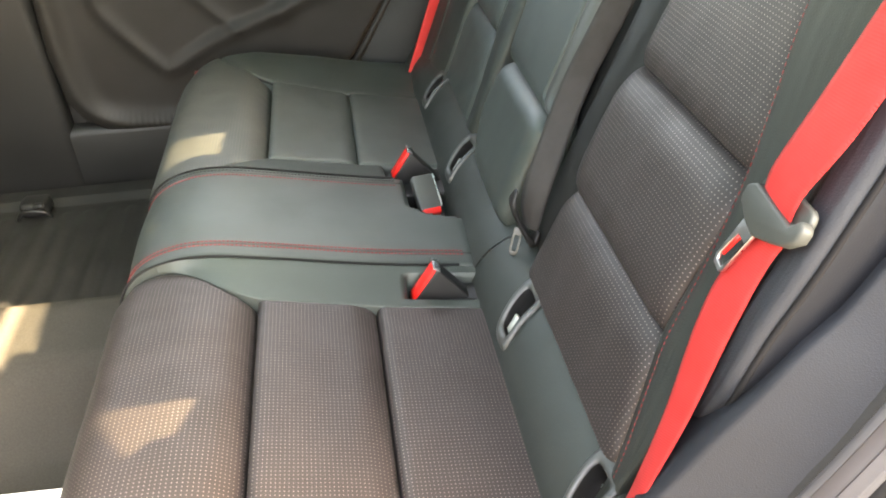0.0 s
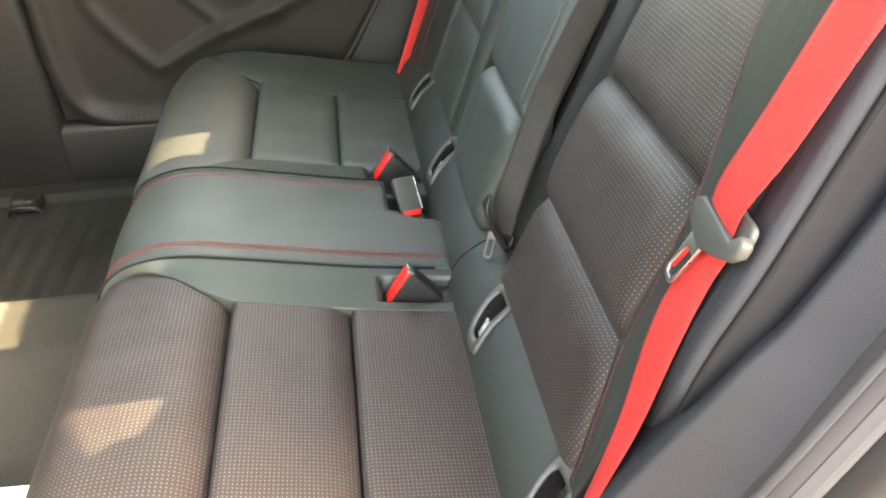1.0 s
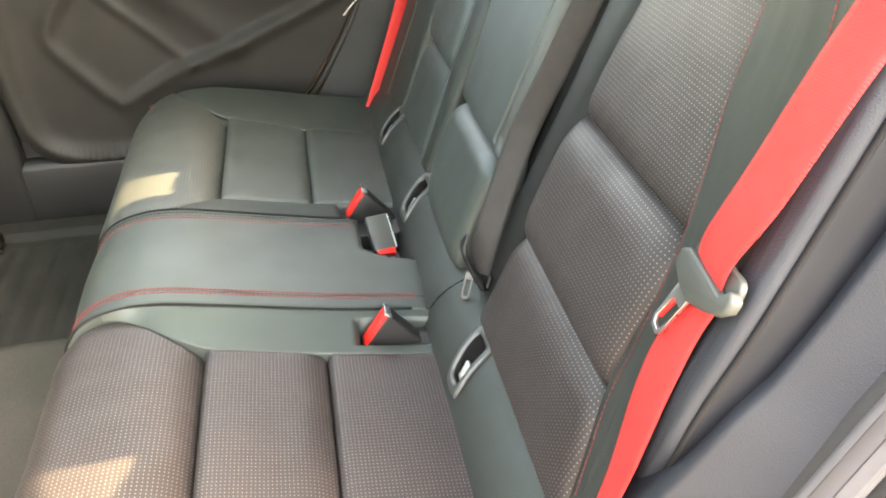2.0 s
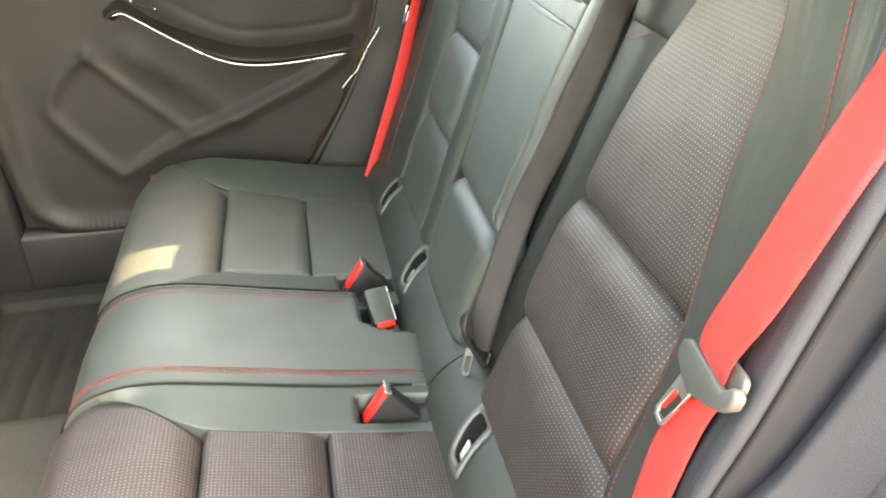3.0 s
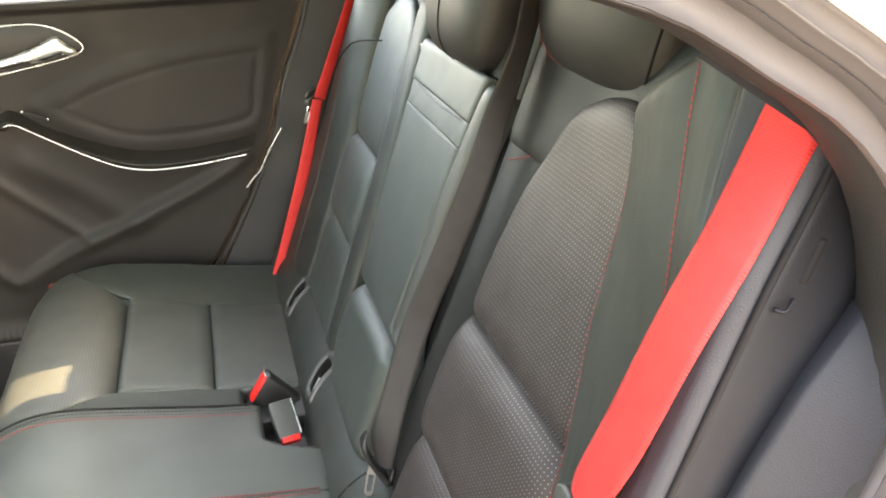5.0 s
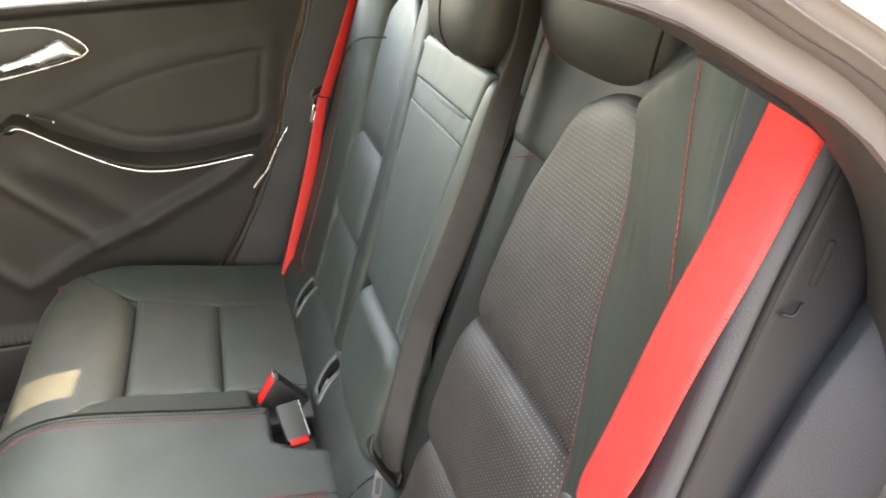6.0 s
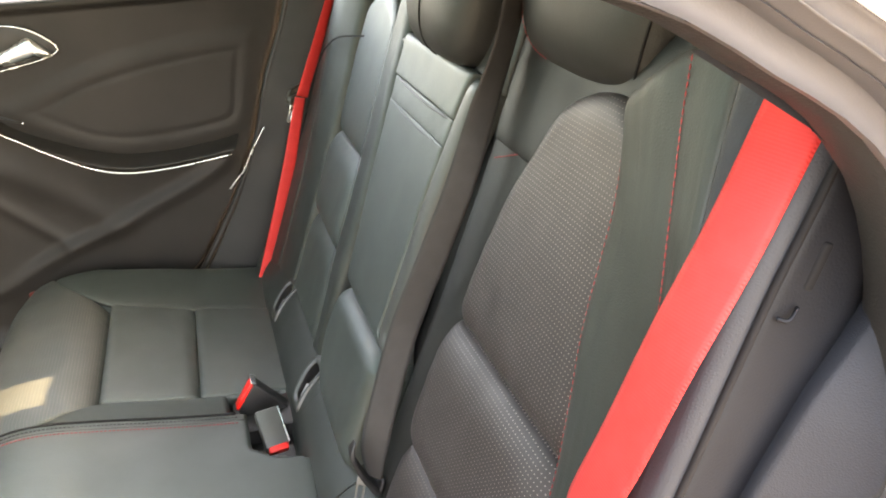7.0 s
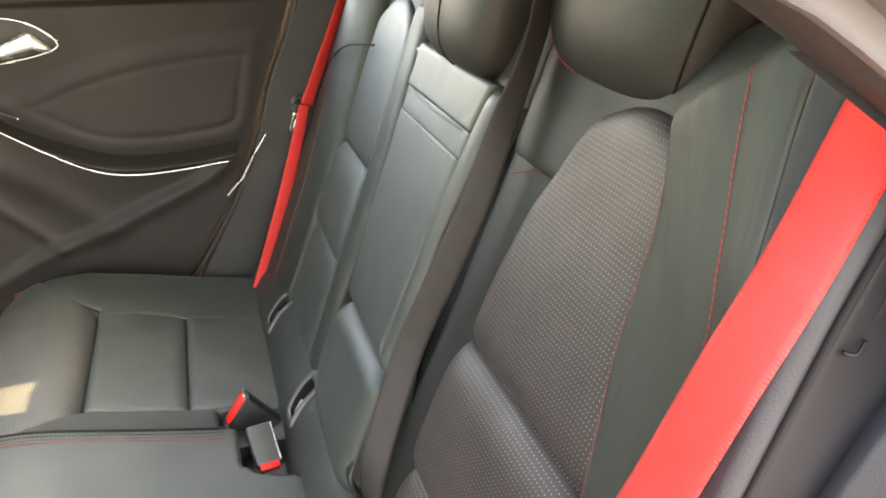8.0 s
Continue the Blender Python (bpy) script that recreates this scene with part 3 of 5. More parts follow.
def backrest(name, label, y_in, y_out, side, lo_table, hi_table, top, crest, z1, z2):
    """One outer backrest: three perforated panels, the strip beside the middle, the outer wing and its side."""
    ob = thing(name, label, "car seat", "outer backrests", (0.1, y_out, 0.52))
    lo, hi = ease(lo_table), ease(hi_table)
    CLOTH, WORDS = (INSERT, "perforated panel with fine dots") if side < 0 else (LEATHER, "smooth leather panel")
    mid_y = (lo(top) + hi(top)) / 2

    def arched(a, b, h):
        k = max(0.0, (a - z2) / (top - z2))
        return rest(a - 0.045 * k * k * ((b - mid_y) / 0.10) ** 2, b, h)

    def flat_cloth(a, b):
        k = max(0.0, (a - z2) / (top - z2))
        return (a - 0.045 * k * k * ((b - mid_y) / 0.10) ** 2, b)

    part("lower_panel", pillow(rest, 0.60, z1, lo, hi, 40, 50, 0.008, (0.0, 0.020, 0.010, 0.010), (0.02, 0.045, 0.025, 0.025), seed=side + 31), CLOTH, ob, WORDS)
    part("middle_panel", pillow(rest, z1, z2, lo, hi, 40, 50, 0.012, (0.012, 0.022, 0.012, 0.010), (0.035, 0.045, 0.03, 0.025), seed=side + 37), CLOTH, ob, WORDS)
    part("upper_panel", pillow(arched, z2, top, lo, hi, 60, 50, 0.004, (0.010, 0.012, 0.010, 0.008), (0.03, 0.03, 0.025, 0.02), seed=side + 41, cloth=flat_cloth), CLOTH, ob, WORDS)
    # strip towards the middle, and the shoulder over the panels
    inner = (lambda a: y_in(a))
    if side < 0:
        a_lo, a_hi = hi, inner
        w_lo, w_hi = (lambda a: crest["y"](a)), lo
    else:
        a_lo, a_hi = inner, lo
        w_lo, w_hi = hi, (lambda a: crest["y"](a))
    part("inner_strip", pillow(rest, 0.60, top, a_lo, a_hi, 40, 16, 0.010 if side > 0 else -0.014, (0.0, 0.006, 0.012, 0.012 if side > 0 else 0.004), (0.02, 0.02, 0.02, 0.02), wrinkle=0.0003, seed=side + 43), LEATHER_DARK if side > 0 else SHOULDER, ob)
    def sloped(a, b, h):
        """The near shoulder rises towards the wing."""
        k = min(max((-0.33 - b) / 0.085, 0), 1) if side < 0 else 0.0
        return rest(a + 0.042 * k * max(0.0, (a - top + 0.03) / (crest["top"] - top + 0.03)), b, h)

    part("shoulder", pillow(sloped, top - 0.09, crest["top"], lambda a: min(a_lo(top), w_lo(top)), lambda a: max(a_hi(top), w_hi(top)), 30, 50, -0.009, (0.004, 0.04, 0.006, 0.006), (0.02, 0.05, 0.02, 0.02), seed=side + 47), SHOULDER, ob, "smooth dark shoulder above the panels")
    return ob, lo, hi


NEAR_CREST = ease([(0.56, -0.505), (0.75, -0.505), (0.95, -0.500), (1.10, -0.492), (1.25, -0.485)])
near_back, n_lo, n_hi = backrest("outer_backrest", "black backrest with perforated panels and red stitching beside the open door", lambda a: -0.115, -0.32, -1,
    [(0.60, -0.508), (0.624, -0.50), (0.717, -0.464), (0.80, -0.460), (0.866, -0.448), (0.937, -0.430), (0.974, -0.422), (1.09, -0.412)], [(0.60, -0.198), (0.72, -0.199), (0.80, -0.196), (0.90, -0.201), (0.96, -0.208), (1.01, -0.216), (1.056, -0.235), (1.10, -0.255)], 1.105, {"y": NEAR_CREST, "top": 1.17}, 0.713, 0.852)
FAR_CREST = ease([(0.56, 0.53), (0.75, 0.54), (0.95, 0.56), (1.10, 0.565), (1.25, 0.56)])
far_back, f_lo, f_hi = backrest("outer_backrest", "black leather backrest with smooth panels beside the closed door", lambda a: 0.165 + 0.13 * min(max(a - 0.62, 0), 0.45), 0.38, 1,
    [(0.60, 0.215), (0.67, 0.226), (0.733, 0.244), (0.866, 0.265), (1.0, 0.285), (1.10, 0.295)], [(0.60, 0.43), (0.733, 0.448), (0.866, 0.472), (1.0, 0.49), (1.10, 0.49)], 1.105, {"y": FAR_CREST, "top": 1.212}, 0.731, 0.866)

# wings: the part that stands forward beside the panels, and its outer flank
NEAR_H = ease([(0.56, 0.004), (0.75, 0.006), (0.85, 0.012), (0.92, 0.020), (1.0, 0.033), (1.05, 0.042), (1.11, 0.047), (1.25, 0.05)])
NEAR_EDGE = ease([(0.56, 0.0), (0.66, 0.0), (0.70, 0.003), (0.73, 0.012), (0.76, 0.023), (0.80, 0.028), (0.85, 0.029), (0.95, 0.030), (1.05, 0.031), (1.1, 0.028), (1.2, 0.022)])
NEAR_BROW = ease([(0.56, -0.535), (0.62, -0.525), (0.72, -0.490), (0.80, -0.480), (0.87, -0.470), (0.95, -0.452), (1.0, -0.453), (1.045, -0.456), (1.07, -0.444), (1.115, -0.420), (1.19, -0.405)])
NEAR_SEAM = ease([(0.56, -0.533), (0.75, -0.533), (0.95, -0.527), (1.01, -0.520), (1.03, -0.515), (1.062, -0.505), (1.106, -0.488), (1.147, -0.474), (1.25, -0.460)])
BROW = 0.35


def near_wing(a, b, h):
    """Across b: steeply from the panel's edge (0) to the brow, over the front face to the seam (1), then back to the piping (2)."""
    top = float(np.interp(b, (0, BROW, 1.0, 1.3), (1.108, 1.122, 1.164, 1.19)))
    if a > 0.95:
        a = 0.95 + (a - 0.95) * (top - 0.95) / (1.19 - 0.95)
    if b <= BROW:
        k = b / BROW
        y, lift = n_lo(a) + (NEAR_BROW(a) - n_lo(a)) * k ** 1.3, NEAR_H(a) * math.sin(k * math.pi / 2)
    elif b <= 1:
        k = (b - BROW) / (1 - BROW)
        y, lift = NEAR_BROW(a) + (NEAR_SEAM(a) - NEAR_BROW(a)) * k, NEAR_H(a) * (1 + 0.06 * math.sin(math.pi * k))
    else:
        k = b - 1
        y, lift = NEAR_SEAM(a) + (NEAR_OUT(a) - NEAR_SEAM(a)) * k, NEAR_H(a) + (NEAR_EDGE(a) - NEAR_H(a)) * k + 0.006 * math.sin(math.pi * k) * min(max((a - 0.72) / 0.08, 0), 1)
    return rest(a, y, lift + h)


def wing_surface(lo, crest_y, outer_y, height, edge):
    """Across b from the panel's edge (0) over the crest (1) to the outer seam (2)."""
    def f(a, b, h):
        if b <= 1:
            y, lift = lo(a) + (crest_y(a) - lo(a)) * b, height(a) * math.sin(b * math.pi / 2)
        else:
            y, lift = crest_y(a) + (outer_y(a) - crest_y(a)) * (b - 1), height(a) + (edge - height(a)) * (b - 1)
        return rest(a, y, lift + h)
    return f


NEAR_OUT = ease([(0.56, -0.535), (0.66, -0.540), (0.70, -0.556), (0.722, -0.571), (0.755, -0.582), (0.85, -0.585), (1.0, -0.58), (1.25, -0.575)])
nw = near_wing
part("wing", pillow(nw, 0.56, 1.19, lambda a: 0.0, lambda a: 1.38, 70, 60, 0.003, (0, 0.026, 0.007, 0.003), (0.02, 0.030, 0.08, 0.08), skirt=0.03, seed=51), LEATHER_DARK, near_back, "smooth leather wing edged with red stitching")
part("wing_side", pillow(nw, 0.688, 1.22, lambda a: 1.39, lambda a: 1.965, 60, 40, 0.004, (0.022, 0.006, 0.003, 0.010), (0.045, 0.03, 0.08, 0.16), skirt=0.01, wrinkle=0.0003, seed=53), LEATHER_SIDE, near_back, "grained blue-black side of the wing")
part("red_stitching", stitches([nw(a, 0.23, 0.0034) for a in np.linspace(0.6, 1.13, 40)], length=0.0036, gap=0.0022, radius=0.00038), THREAD, near_back, "row of red threads", kind="stuff")
part("red_stitching", stitches([nw(a, 1.0, 0.0036) for a in np.linspace(0.86, 1.17, 40)], radius=0.0005), THREAD, near_back, "row of red threads", kind="stuff")
part("red_stitching", stitches([nw(1.176, b, -0.002) for b in np.linspace(BROW, 1.0, 12)], radius=0.0005), THREAD, near_back, "row of red threads", kind="stuff")
part("piping", tube([nw(a, 1.99, -0.006) for a in np.linspace(0.712, 1.19, 40)], 0.0024, 90, 8), DARK_THREAD, near_back, "dark sewn piping")


def flank(a, b, h):
    """Behind the outer seam of the wing: b in metres backwards from it."""
    p = nw(a, 2.0, 0.0)
    return p + Vector((0.96 * b - 0.1 * h, -0.06 * b - h, 0.0))


part("flank", pillow(flank, 0.668, 1.20, lambda a: 0.003, lambda a: 0.085, 50, 30, 0.001, (0.03, 0.004, 0.008, 0.02), (0.05, 0.03, 0.010, 0.03), skirt=0.01, wrinkle=0.0003, seed=55), SHADED_SIDE, near_back, "outer flank behind a sewn groove, shade put in its colour")
def hook_point(u, v, o):
    """Round the release recess: u upwards, v backwards."""
    return flank(1.056 + u, 0.028 + v + 0.006 * math.sin(u * 90), o)


# no hollow here: a near-black block gives the slot's inner shade
part("release_shade", box((0.006, 0.004, 0.028), bevel=0.0018, m=Matrix.Translation(flank(1.062, 0.026, 0.0004)) @ pose(0, 0, 0, 0, 20, 0)), DARK_THREAD, near_back, "near-black block for the shade in the release slot")
part("release_tab", tube([hook_point(-0.015, 0.002, 0.003), hook_point(-0.020, -0.003, 0.006), hook_point(-0.0195, -0.009, 0.003)], 0.0013, 10, 6), SHADED_SIDE, near_back)
part("red_stitching", stitches([rest(0.998 + 0.02 * (-0.135 - y) / 0.055, y, -0.0125) for y in np.linspace(-0.19, -0.135, 8)], radius=0.0006), THREAD, near_back, "row of red threads", kind="stuff")

FAR_OUT = ease([(0.56, 0.60), (0.8, 0.63), (1.0, 0.655), (1.25, 0.66)])
FAR_H = ease([(0.56, 0.01), (0.75, 0.014), (0.95, 0.028), (1.1, 0.04), (1.25, 0.045)])
fw = wing_surface(f_hi, FAR_CREST, FAR_OUT, FAR_H, 0.02)
part("wing", pillow(fw, 0.56, 1.19, lambda a: 0.0, lambda a: 1.0, 50, 16, 0.006, (0, 0.006, 0.010, 0.004), (0.02, 0.03, 0.08, 0.08), skirt=0.01, seed=57), LEATHER_DARK, far_back)
part("wing_side", pillow(fw, 0.56, 1.19, lambda a: 1.01, lambda a: 2.0, 50, 16, 0.006, (0, 0.006, 0.004, 0.012), (0.02, 0.03, 0.08, 0.12), skirt=0.01, seed=59), LEATHER_DARK, far_back)
part("stitching", stitches([rest(a, f_lo(a) - 0.012, 0.0115) for a in np.linspace(0.68, 1.06, 40)], radius=0.0006), DARK_THREAD, far_back, kind="stuff")

part("seam", tube([rest(a, b, h) for a, b, h in ((1.024, 0.4062, 0.017), (1.003, 0.4913, 0.036), (0.975, 0.5518, 0.040), (0.940, 0.580, 0.040), (0.896, 0.596, 0.038), (0.84, 0.606, 0.033))], 0.0016, 40, 6), DARK_THREAD, far_back)
part("side_bracket", box((0.05, 0.09, 0.34), (0.125, -0.555, 0.62), 0.01), PILLAR, near_back)

board = thing("backrest_frame", "dark board behind the backrest cushions", "seat frame", at=(0.1, 0.0, 0.5))
rows = [[rest(z, y, h) for y in np.linspace(-0.56, 0.62, 12)] for z, h in ((0.5, -0.07), (0.5, -0.034), (0.8, -0.034), (1.13, -0.034), (1.13, -0.07), (0.5, -0.07))]
part("panel", loft(rows), BLACK, board)

# middle backrest with a folding armrest
middle = thing("middle_backrest", "black leather middle backrest with folded armrest and pull strap", "car seat", at=(0.08, 0.06, 0.58))
m_lo = ease([(0.56, -0.10), (0.735, -0.097), (0.737, -0.066), (0.89, -0.063), (1.01, -0.078), (1.07, -0.092)])
m_hi = ease([(0.56, 0.12), (0.728, 0.142), (0.80, 0.160), (0.874, 0.182), (1.0, 0.199), (1.07, 0.207)])
low_hi = ease([(0.595, 0.090), (0.62, 0.110), (0.655, 0.137), (0.70, 0.137), (0.737, 0.122)])
part("lower_pad", pillow(rest, 0.595, 0.736, m_lo, low_hi, 34, 34, 0.026, (0.012, 0.024, 0.016, 0.018), (0.03, 0.024, 0.03, 0.035), seed=61), LEATHER, middle, "rounded pad below the armrest")
part("armrest", pillow(rest, 0.730, 0.978, lambda a: m_lo(a) + 0.0255, m_hi, 50, 34, 0.012, (0.012, 0.0008, 0.004, 0.004), (0.02, 0.002, 0.006, 0.006), wrinkle=0.0005, seed=67), LEATHER, middle, "folded-up armrest")
part("pull_strap", pillow(rest, 0.9775, 1.0082, lambda a: m_lo(a) + 0.0255, m_hi, 10, 34, 0.0112, (0.0006, 0.0006, 0.004, 0.004), (0.002, 0.002, 0.006, 0.006), wrinkle=0.0009, seed=69), LEATHER, middle, "leather pull strap")
part("armrest_top", pillow(rest, 1.009, 1.064, lambda a: m_lo(a) + 0.0255, m_hi, 20, 34, 0.0132, (0.0016, 0.006, 0.004, 0.004), (0.003, 0.009, 0.006, 0.006), wrinkle=0.0005, seed=71), LEATHER, middle)
for z in (0.977, 1.0075):
    part("welt", tube([rest(z - 0.004 * math.sin(math.pi * k), m_lo(z) + 0.0275 + (m_hi(z) - m_lo(z) - 0.029) * k, 0.0118 - 0.006 * abs(2 * k - 1) ** 8) for k in np.linspace(0, 1, 9)], 0.0010 if z < 1 else 0.0016, 30, 6), BLACK, middle)
# the armrest's leather side face, in a paler grey than its front
part("side_strip", pillow(rest, 0.735, 1.06, m_lo, lambda a: m_lo(a) + 0.0242, 40, 12, 0.011, (0.004, 0.01, 0.010, 0.002), (0.01, 0.02, 0.022, 0.003), wrinkle=0.0001, seed=73), SATIN, middle, "paler side face of the armrest")
part("top", pillow(rest, 1.055, 1.208, lambda a: -0.11, lambda a: 0.235, 24, 30, -0.004, (0.004, 0.05, 0.01, 0.01), (0.01, 0.05, 0.03, 0.03), seed=79), SUEDE, middle)


# ---- headrests ----
def headrest(label, y, width, z0, height, depth, x, tilt=14, flare=0.0, seam=1.0, red=False):
    ob = thing("headrest", label, "headrest", "headrests", (x, y, z0))
    m = Matrix.Translation((x, y, z0)) @ pose(0, 0, 0, 0, tilt, 0)

    def place(v, t, grow=0.0):
        """On the cushion at the height v, in the direction t (pi: forward, pi / 2: to the far side)."""
        w = width / 2 * (0.80 + 0.2 * math.sin(math.pi * min(v * 1.4, 1) / 2)) * (1 - 0.10 * v * v) * (1 + flare * v * v)
        squeeze = max(0.02, 1 - abs(2 * v - 1) ** 4.5) ** 0.36
        c, s = math.cos(t), math.sin(t)
        px = math.copysign(abs(c) ** 0.62, c) * (depth / 2 * squeeze + grow) - 0.012 * math.sin(math.pi * v)
        return m @ Vector((px, math.copysign(abs(s) ** 0.62, s) * (w * (0.55 + 0.45 * squeeze) + grow), height * v))
    rows = [[place(i / 24, 2 * math.pi * k / 48) for k in range(48)] for i in range(25)]
    part("cushion", loft(rows, closed=True, cap=True), SUEDE, ob)
    part("seam", tube([place(v, seam * math.pi, 0.0004) for v in np.linspace(0.02, 0.95, 24)], 0.0012, 40, 6), DARK_THREAD, ob)
    if red:
        part("red_stitching", stitches([place(v, t * math.pi, 0.0012) for v, t in zip((0.26, 0.17, 0.11, 0.07, 0.05), (0.72, 0.745, 0.78, 0.84, 0.92))], radius=0.0006), THREAD, ob, "row of red threads", kind="stuff")
    for dy in (-0.06, 0.06):
        if width > 0.24 or abs(dy) < 0.07:
            post = part("post", tube([m @ Vector((0.008, dy * width / 0.28, -0.10)), m @ Vector((0.008, dy * width / 0.28, 0.03))], 0.006, 6, 12), CHROME, ob, "chrome post")
    return ob


mid_hr = headrest("dark leather headrest above the middle backrest", 0.050, 0.240, 1.057, 0.167, 0.095, 0.213)
part("guide_cap", box((0.016, 0.036, 0.010), (0.196, 0.196, 1.054), 0.003), SATIN, mid_hr, "small satin cap of the headrest post")
headrest("dark leather headrest with red stitching beside the open door", -0.232, 0.280, 1.082, 0.220, 0.11, 0.262, flare=0.15, seam=1.33, red=True)
headrest("dark leather headrest beside the closed door", 0.378, 0.30, 1.105, 0.235, 0.11, 0.25)

# ---- buckles ----
def buckle(label, at, size=1.0):
    ob = thing("belt_buckle", label, "belt buckle", "seat belt buckles", at)
    x, y, z = at
    # side view: the slot end rises backwards, the body runs down into the bench
    tip, heel = Vector((x + 0.016 * size, 0, z + 0.0235 * size)), Vector((x - 0.0155 * size, 0, z - 0.0235 * size))
    down = Vector((0.062, 0, -0.077))
    m = Matrix(((1, 0, 0, 0), (0, 0, -1, y - 0.012), (0, 1, 0, 0), (0, 0, 0, 1)))
    flat = lambda pts: [(p.x, p.z) for p in pts]
    part("body", slab(flat([tip, tip + down * 1.5, heel + down * 1.0 + Vector((-0.03, 0, -0.02)), heel]), 0.024, m, 0.003, 3), BLACK, ob)
    away = Vector((-0.0035, 0, 0.0024))
    part("button", slab(flat([tip * 0.95 + heel * 0.05 + away, tip * 0.95 + heel * 0.05 - away, heel * 0.97 + tip * 0.03 - away, heel * 0.97 + tip * 0.03 + away]), 0.019, m @ Matrix.Translation((0, 0, -0.0025)), 0.001, 2), RED, ob, "red release button")
    # steel sliver put in for the highlight at the buckle's tip
    part("rim", slab(flat([tip + away * 1.2, tip - away, tip * 0.95 + heel * 0.05 - away, tip * 0.95 + heel * 0.05 + away * 1.2]), 0.0225, m @ Matrix.Translation((0, 0, -0.0008)), 0.0004, 2), STEEL, ob, "steel sliver that gives the highlight beside the button")
    return ob


buckle("black belt buckle with red button beside the near seat", (-0.1075, -0.152, 0.5645))
buckle("black belt buckle with red button beside the far seat", (-0.104, 0.152, 0.572), 0.95)
mid_b = thing("belt_buckle", "dark grey middle buckle with red button in the bench cut-out", "belt buckle", "seat belt buckles", (-0.085, 0.055, 0.53))
mm = pose(-0.076, 0.072, 0.558, 0, 0, -80) @ pose(0, 0, 0, 0, 36)
part("body", box((0.058, 0.034, 0.018), bevel=0.003, m=mm), SATIN, mid_b)
# a steel strip stands in for the highlight along the plastic edge
part("edge", box((0.054, 0.0022, 0.004), bevel=0.0008, m=mm @ Matrix.Translation((0.0, 0.0165, 0.0085))), STEEL, mid_b, "steel strip for the edge highlight")
part("button", box((0.010, 0.028, 0.016), bevel=0.002, m=mm @ Matrix.Translation((0.031, 0, 0.001))), RED, mid_b, "red release button")
# black blocks fill the hollows, so the shade inside is their colour
cut = thing("buckle_pocket", "black blocks for the shade in the recess that holds the buckles", "seat pocket", at=(-0.08, 0.08, 0.5))
part("lining", box((0.075, 0.11, 0.02), (-0.075, 0.085, 0.505), 0.006), BLACK, cut)
for s in (-1, 1):
    part("slot_fill", box((0.094, 0.038 if s < 0 else 0.078, 0.085), (-0.079, -0.152 if s < 0 else 0.142, 0.4975), 0.003), BLACK, cut)

# ---- belts ----
def belt_tongue(parent, m, scale=1.0):
    """Plastic tongue with a slot for the webbing along y = 0.0155, and a steel plate that slants out below it."""
    grow = lambda pts: [(x * scale, y * scale) for x, y in pts]
    body = [(-0.030, 0.0158), (-0.0405, 0.009), (-0.0385, -0.003), (-0.020, -0.0095), (-0.004, -0.012), (0.014, -0.005), (0.031, 0.003), (0.0405, 0.013), (0.0405, 0.022), (0.034, 0.026), (0.0255, 0.0158)]
    ob = part("tongue", slab(grow(body), 0.010, m @ Matrix.Translation((0, 0, 0.0022)), 0.0024, 2), TONGUE, parent, "plastic latch tongue")
    bar = rounded([(-0.034, 0.012), (-0.0305, 0.026), (-0.020, 0.030), (0.010, 0.030), (0.028, 0.031), (0.033, 0.026), (0.031, 0.017), (0.0, 0.0145)], 48)
    part("bar", slab(grow(bar), 0.006, m @ Matrix.Translation((0, 0, -0.0045)), 0.002, 3), TONGUE, ob, "bar behind the webbing")
    po = [(-0.025, -0.002), (-0.0325, -0.047), (-0.0295, -0.0525), (-0.0180, -0.0535), (-0.0140, -0.0495), (-0.003, -0.002)]
    ph = [(-0.0225, -0.022), (-0.0288, -0.0445), (-0.0272, -0.0485), (-0.0188, -0.0492), (-0.0168, -0.0465), (-0.0085, -0.022)]
    part("latch_plate", slab(grow(po), 0.003, m @ Matrix.Translation((0, 0, -0.002)), 0.0006, 2, grow(ph)), STEEL, ob, "bright steel latch plate")
    part("insert", slab(grow([(-0.0225, -0.021), (-0.0286, -0.043), (-0.0250, -0.043), (-0.0180, -0.021)]), 0.002, m @ Matrix.Translation((0, 0, -0.0028)), 0.0004, 1), RED, ob, "red edge inside the plate")
    return ob


def facing(at, right, up):
    """Pose whose x is right, y up and z their normal."""
    r = Vector(right).normalized()
    n = r.cross(Vector(up)).normalized()
    u = n.cross(r)
    m = Matrix((r, u, n)).transposed().to_4x4()
    m.translation = Vector(at)
    return m


near_belt = thing("seat_belt", "bright red seat belt with grey tongue beside the open door", "seat belt", "seat belts", (0.02, -0.56, 0.56))
TM = facing((0.082, -0.541, 0.871), (-0.007, -0.049, 0.0), (0.045, 0.004, 0.12))
NEAR_STATIONS = [((0.206, -0.540, 1.202), (0.222, -0.573, 1.189)), ((0.185, -0.540, 1.150), (0.201, -0.570, 1.142)), ((0.157, -0.543, 1.090), (0.167, -0.576, 1.080)), ((0.132, -0.5385, 1.030), (0.132, -0.580, 1.020)), ((0.111, -0.5275, 0.958), (0.106, -0.574, 0.950)), (TM @ Vector((-0.0265, 0.034, 0.001)), TM @ Vector((0.0215, 0.036, 0.001))), (TM @ Vector((-0.0262, 0.0135, -0.003)), TM @ Vector((0.0205, 0.0135, -0.003)))]
part("shoulder_strap", strap(NEAR_STATIONS), RED_WEB, near_belt, "red woven webbing")
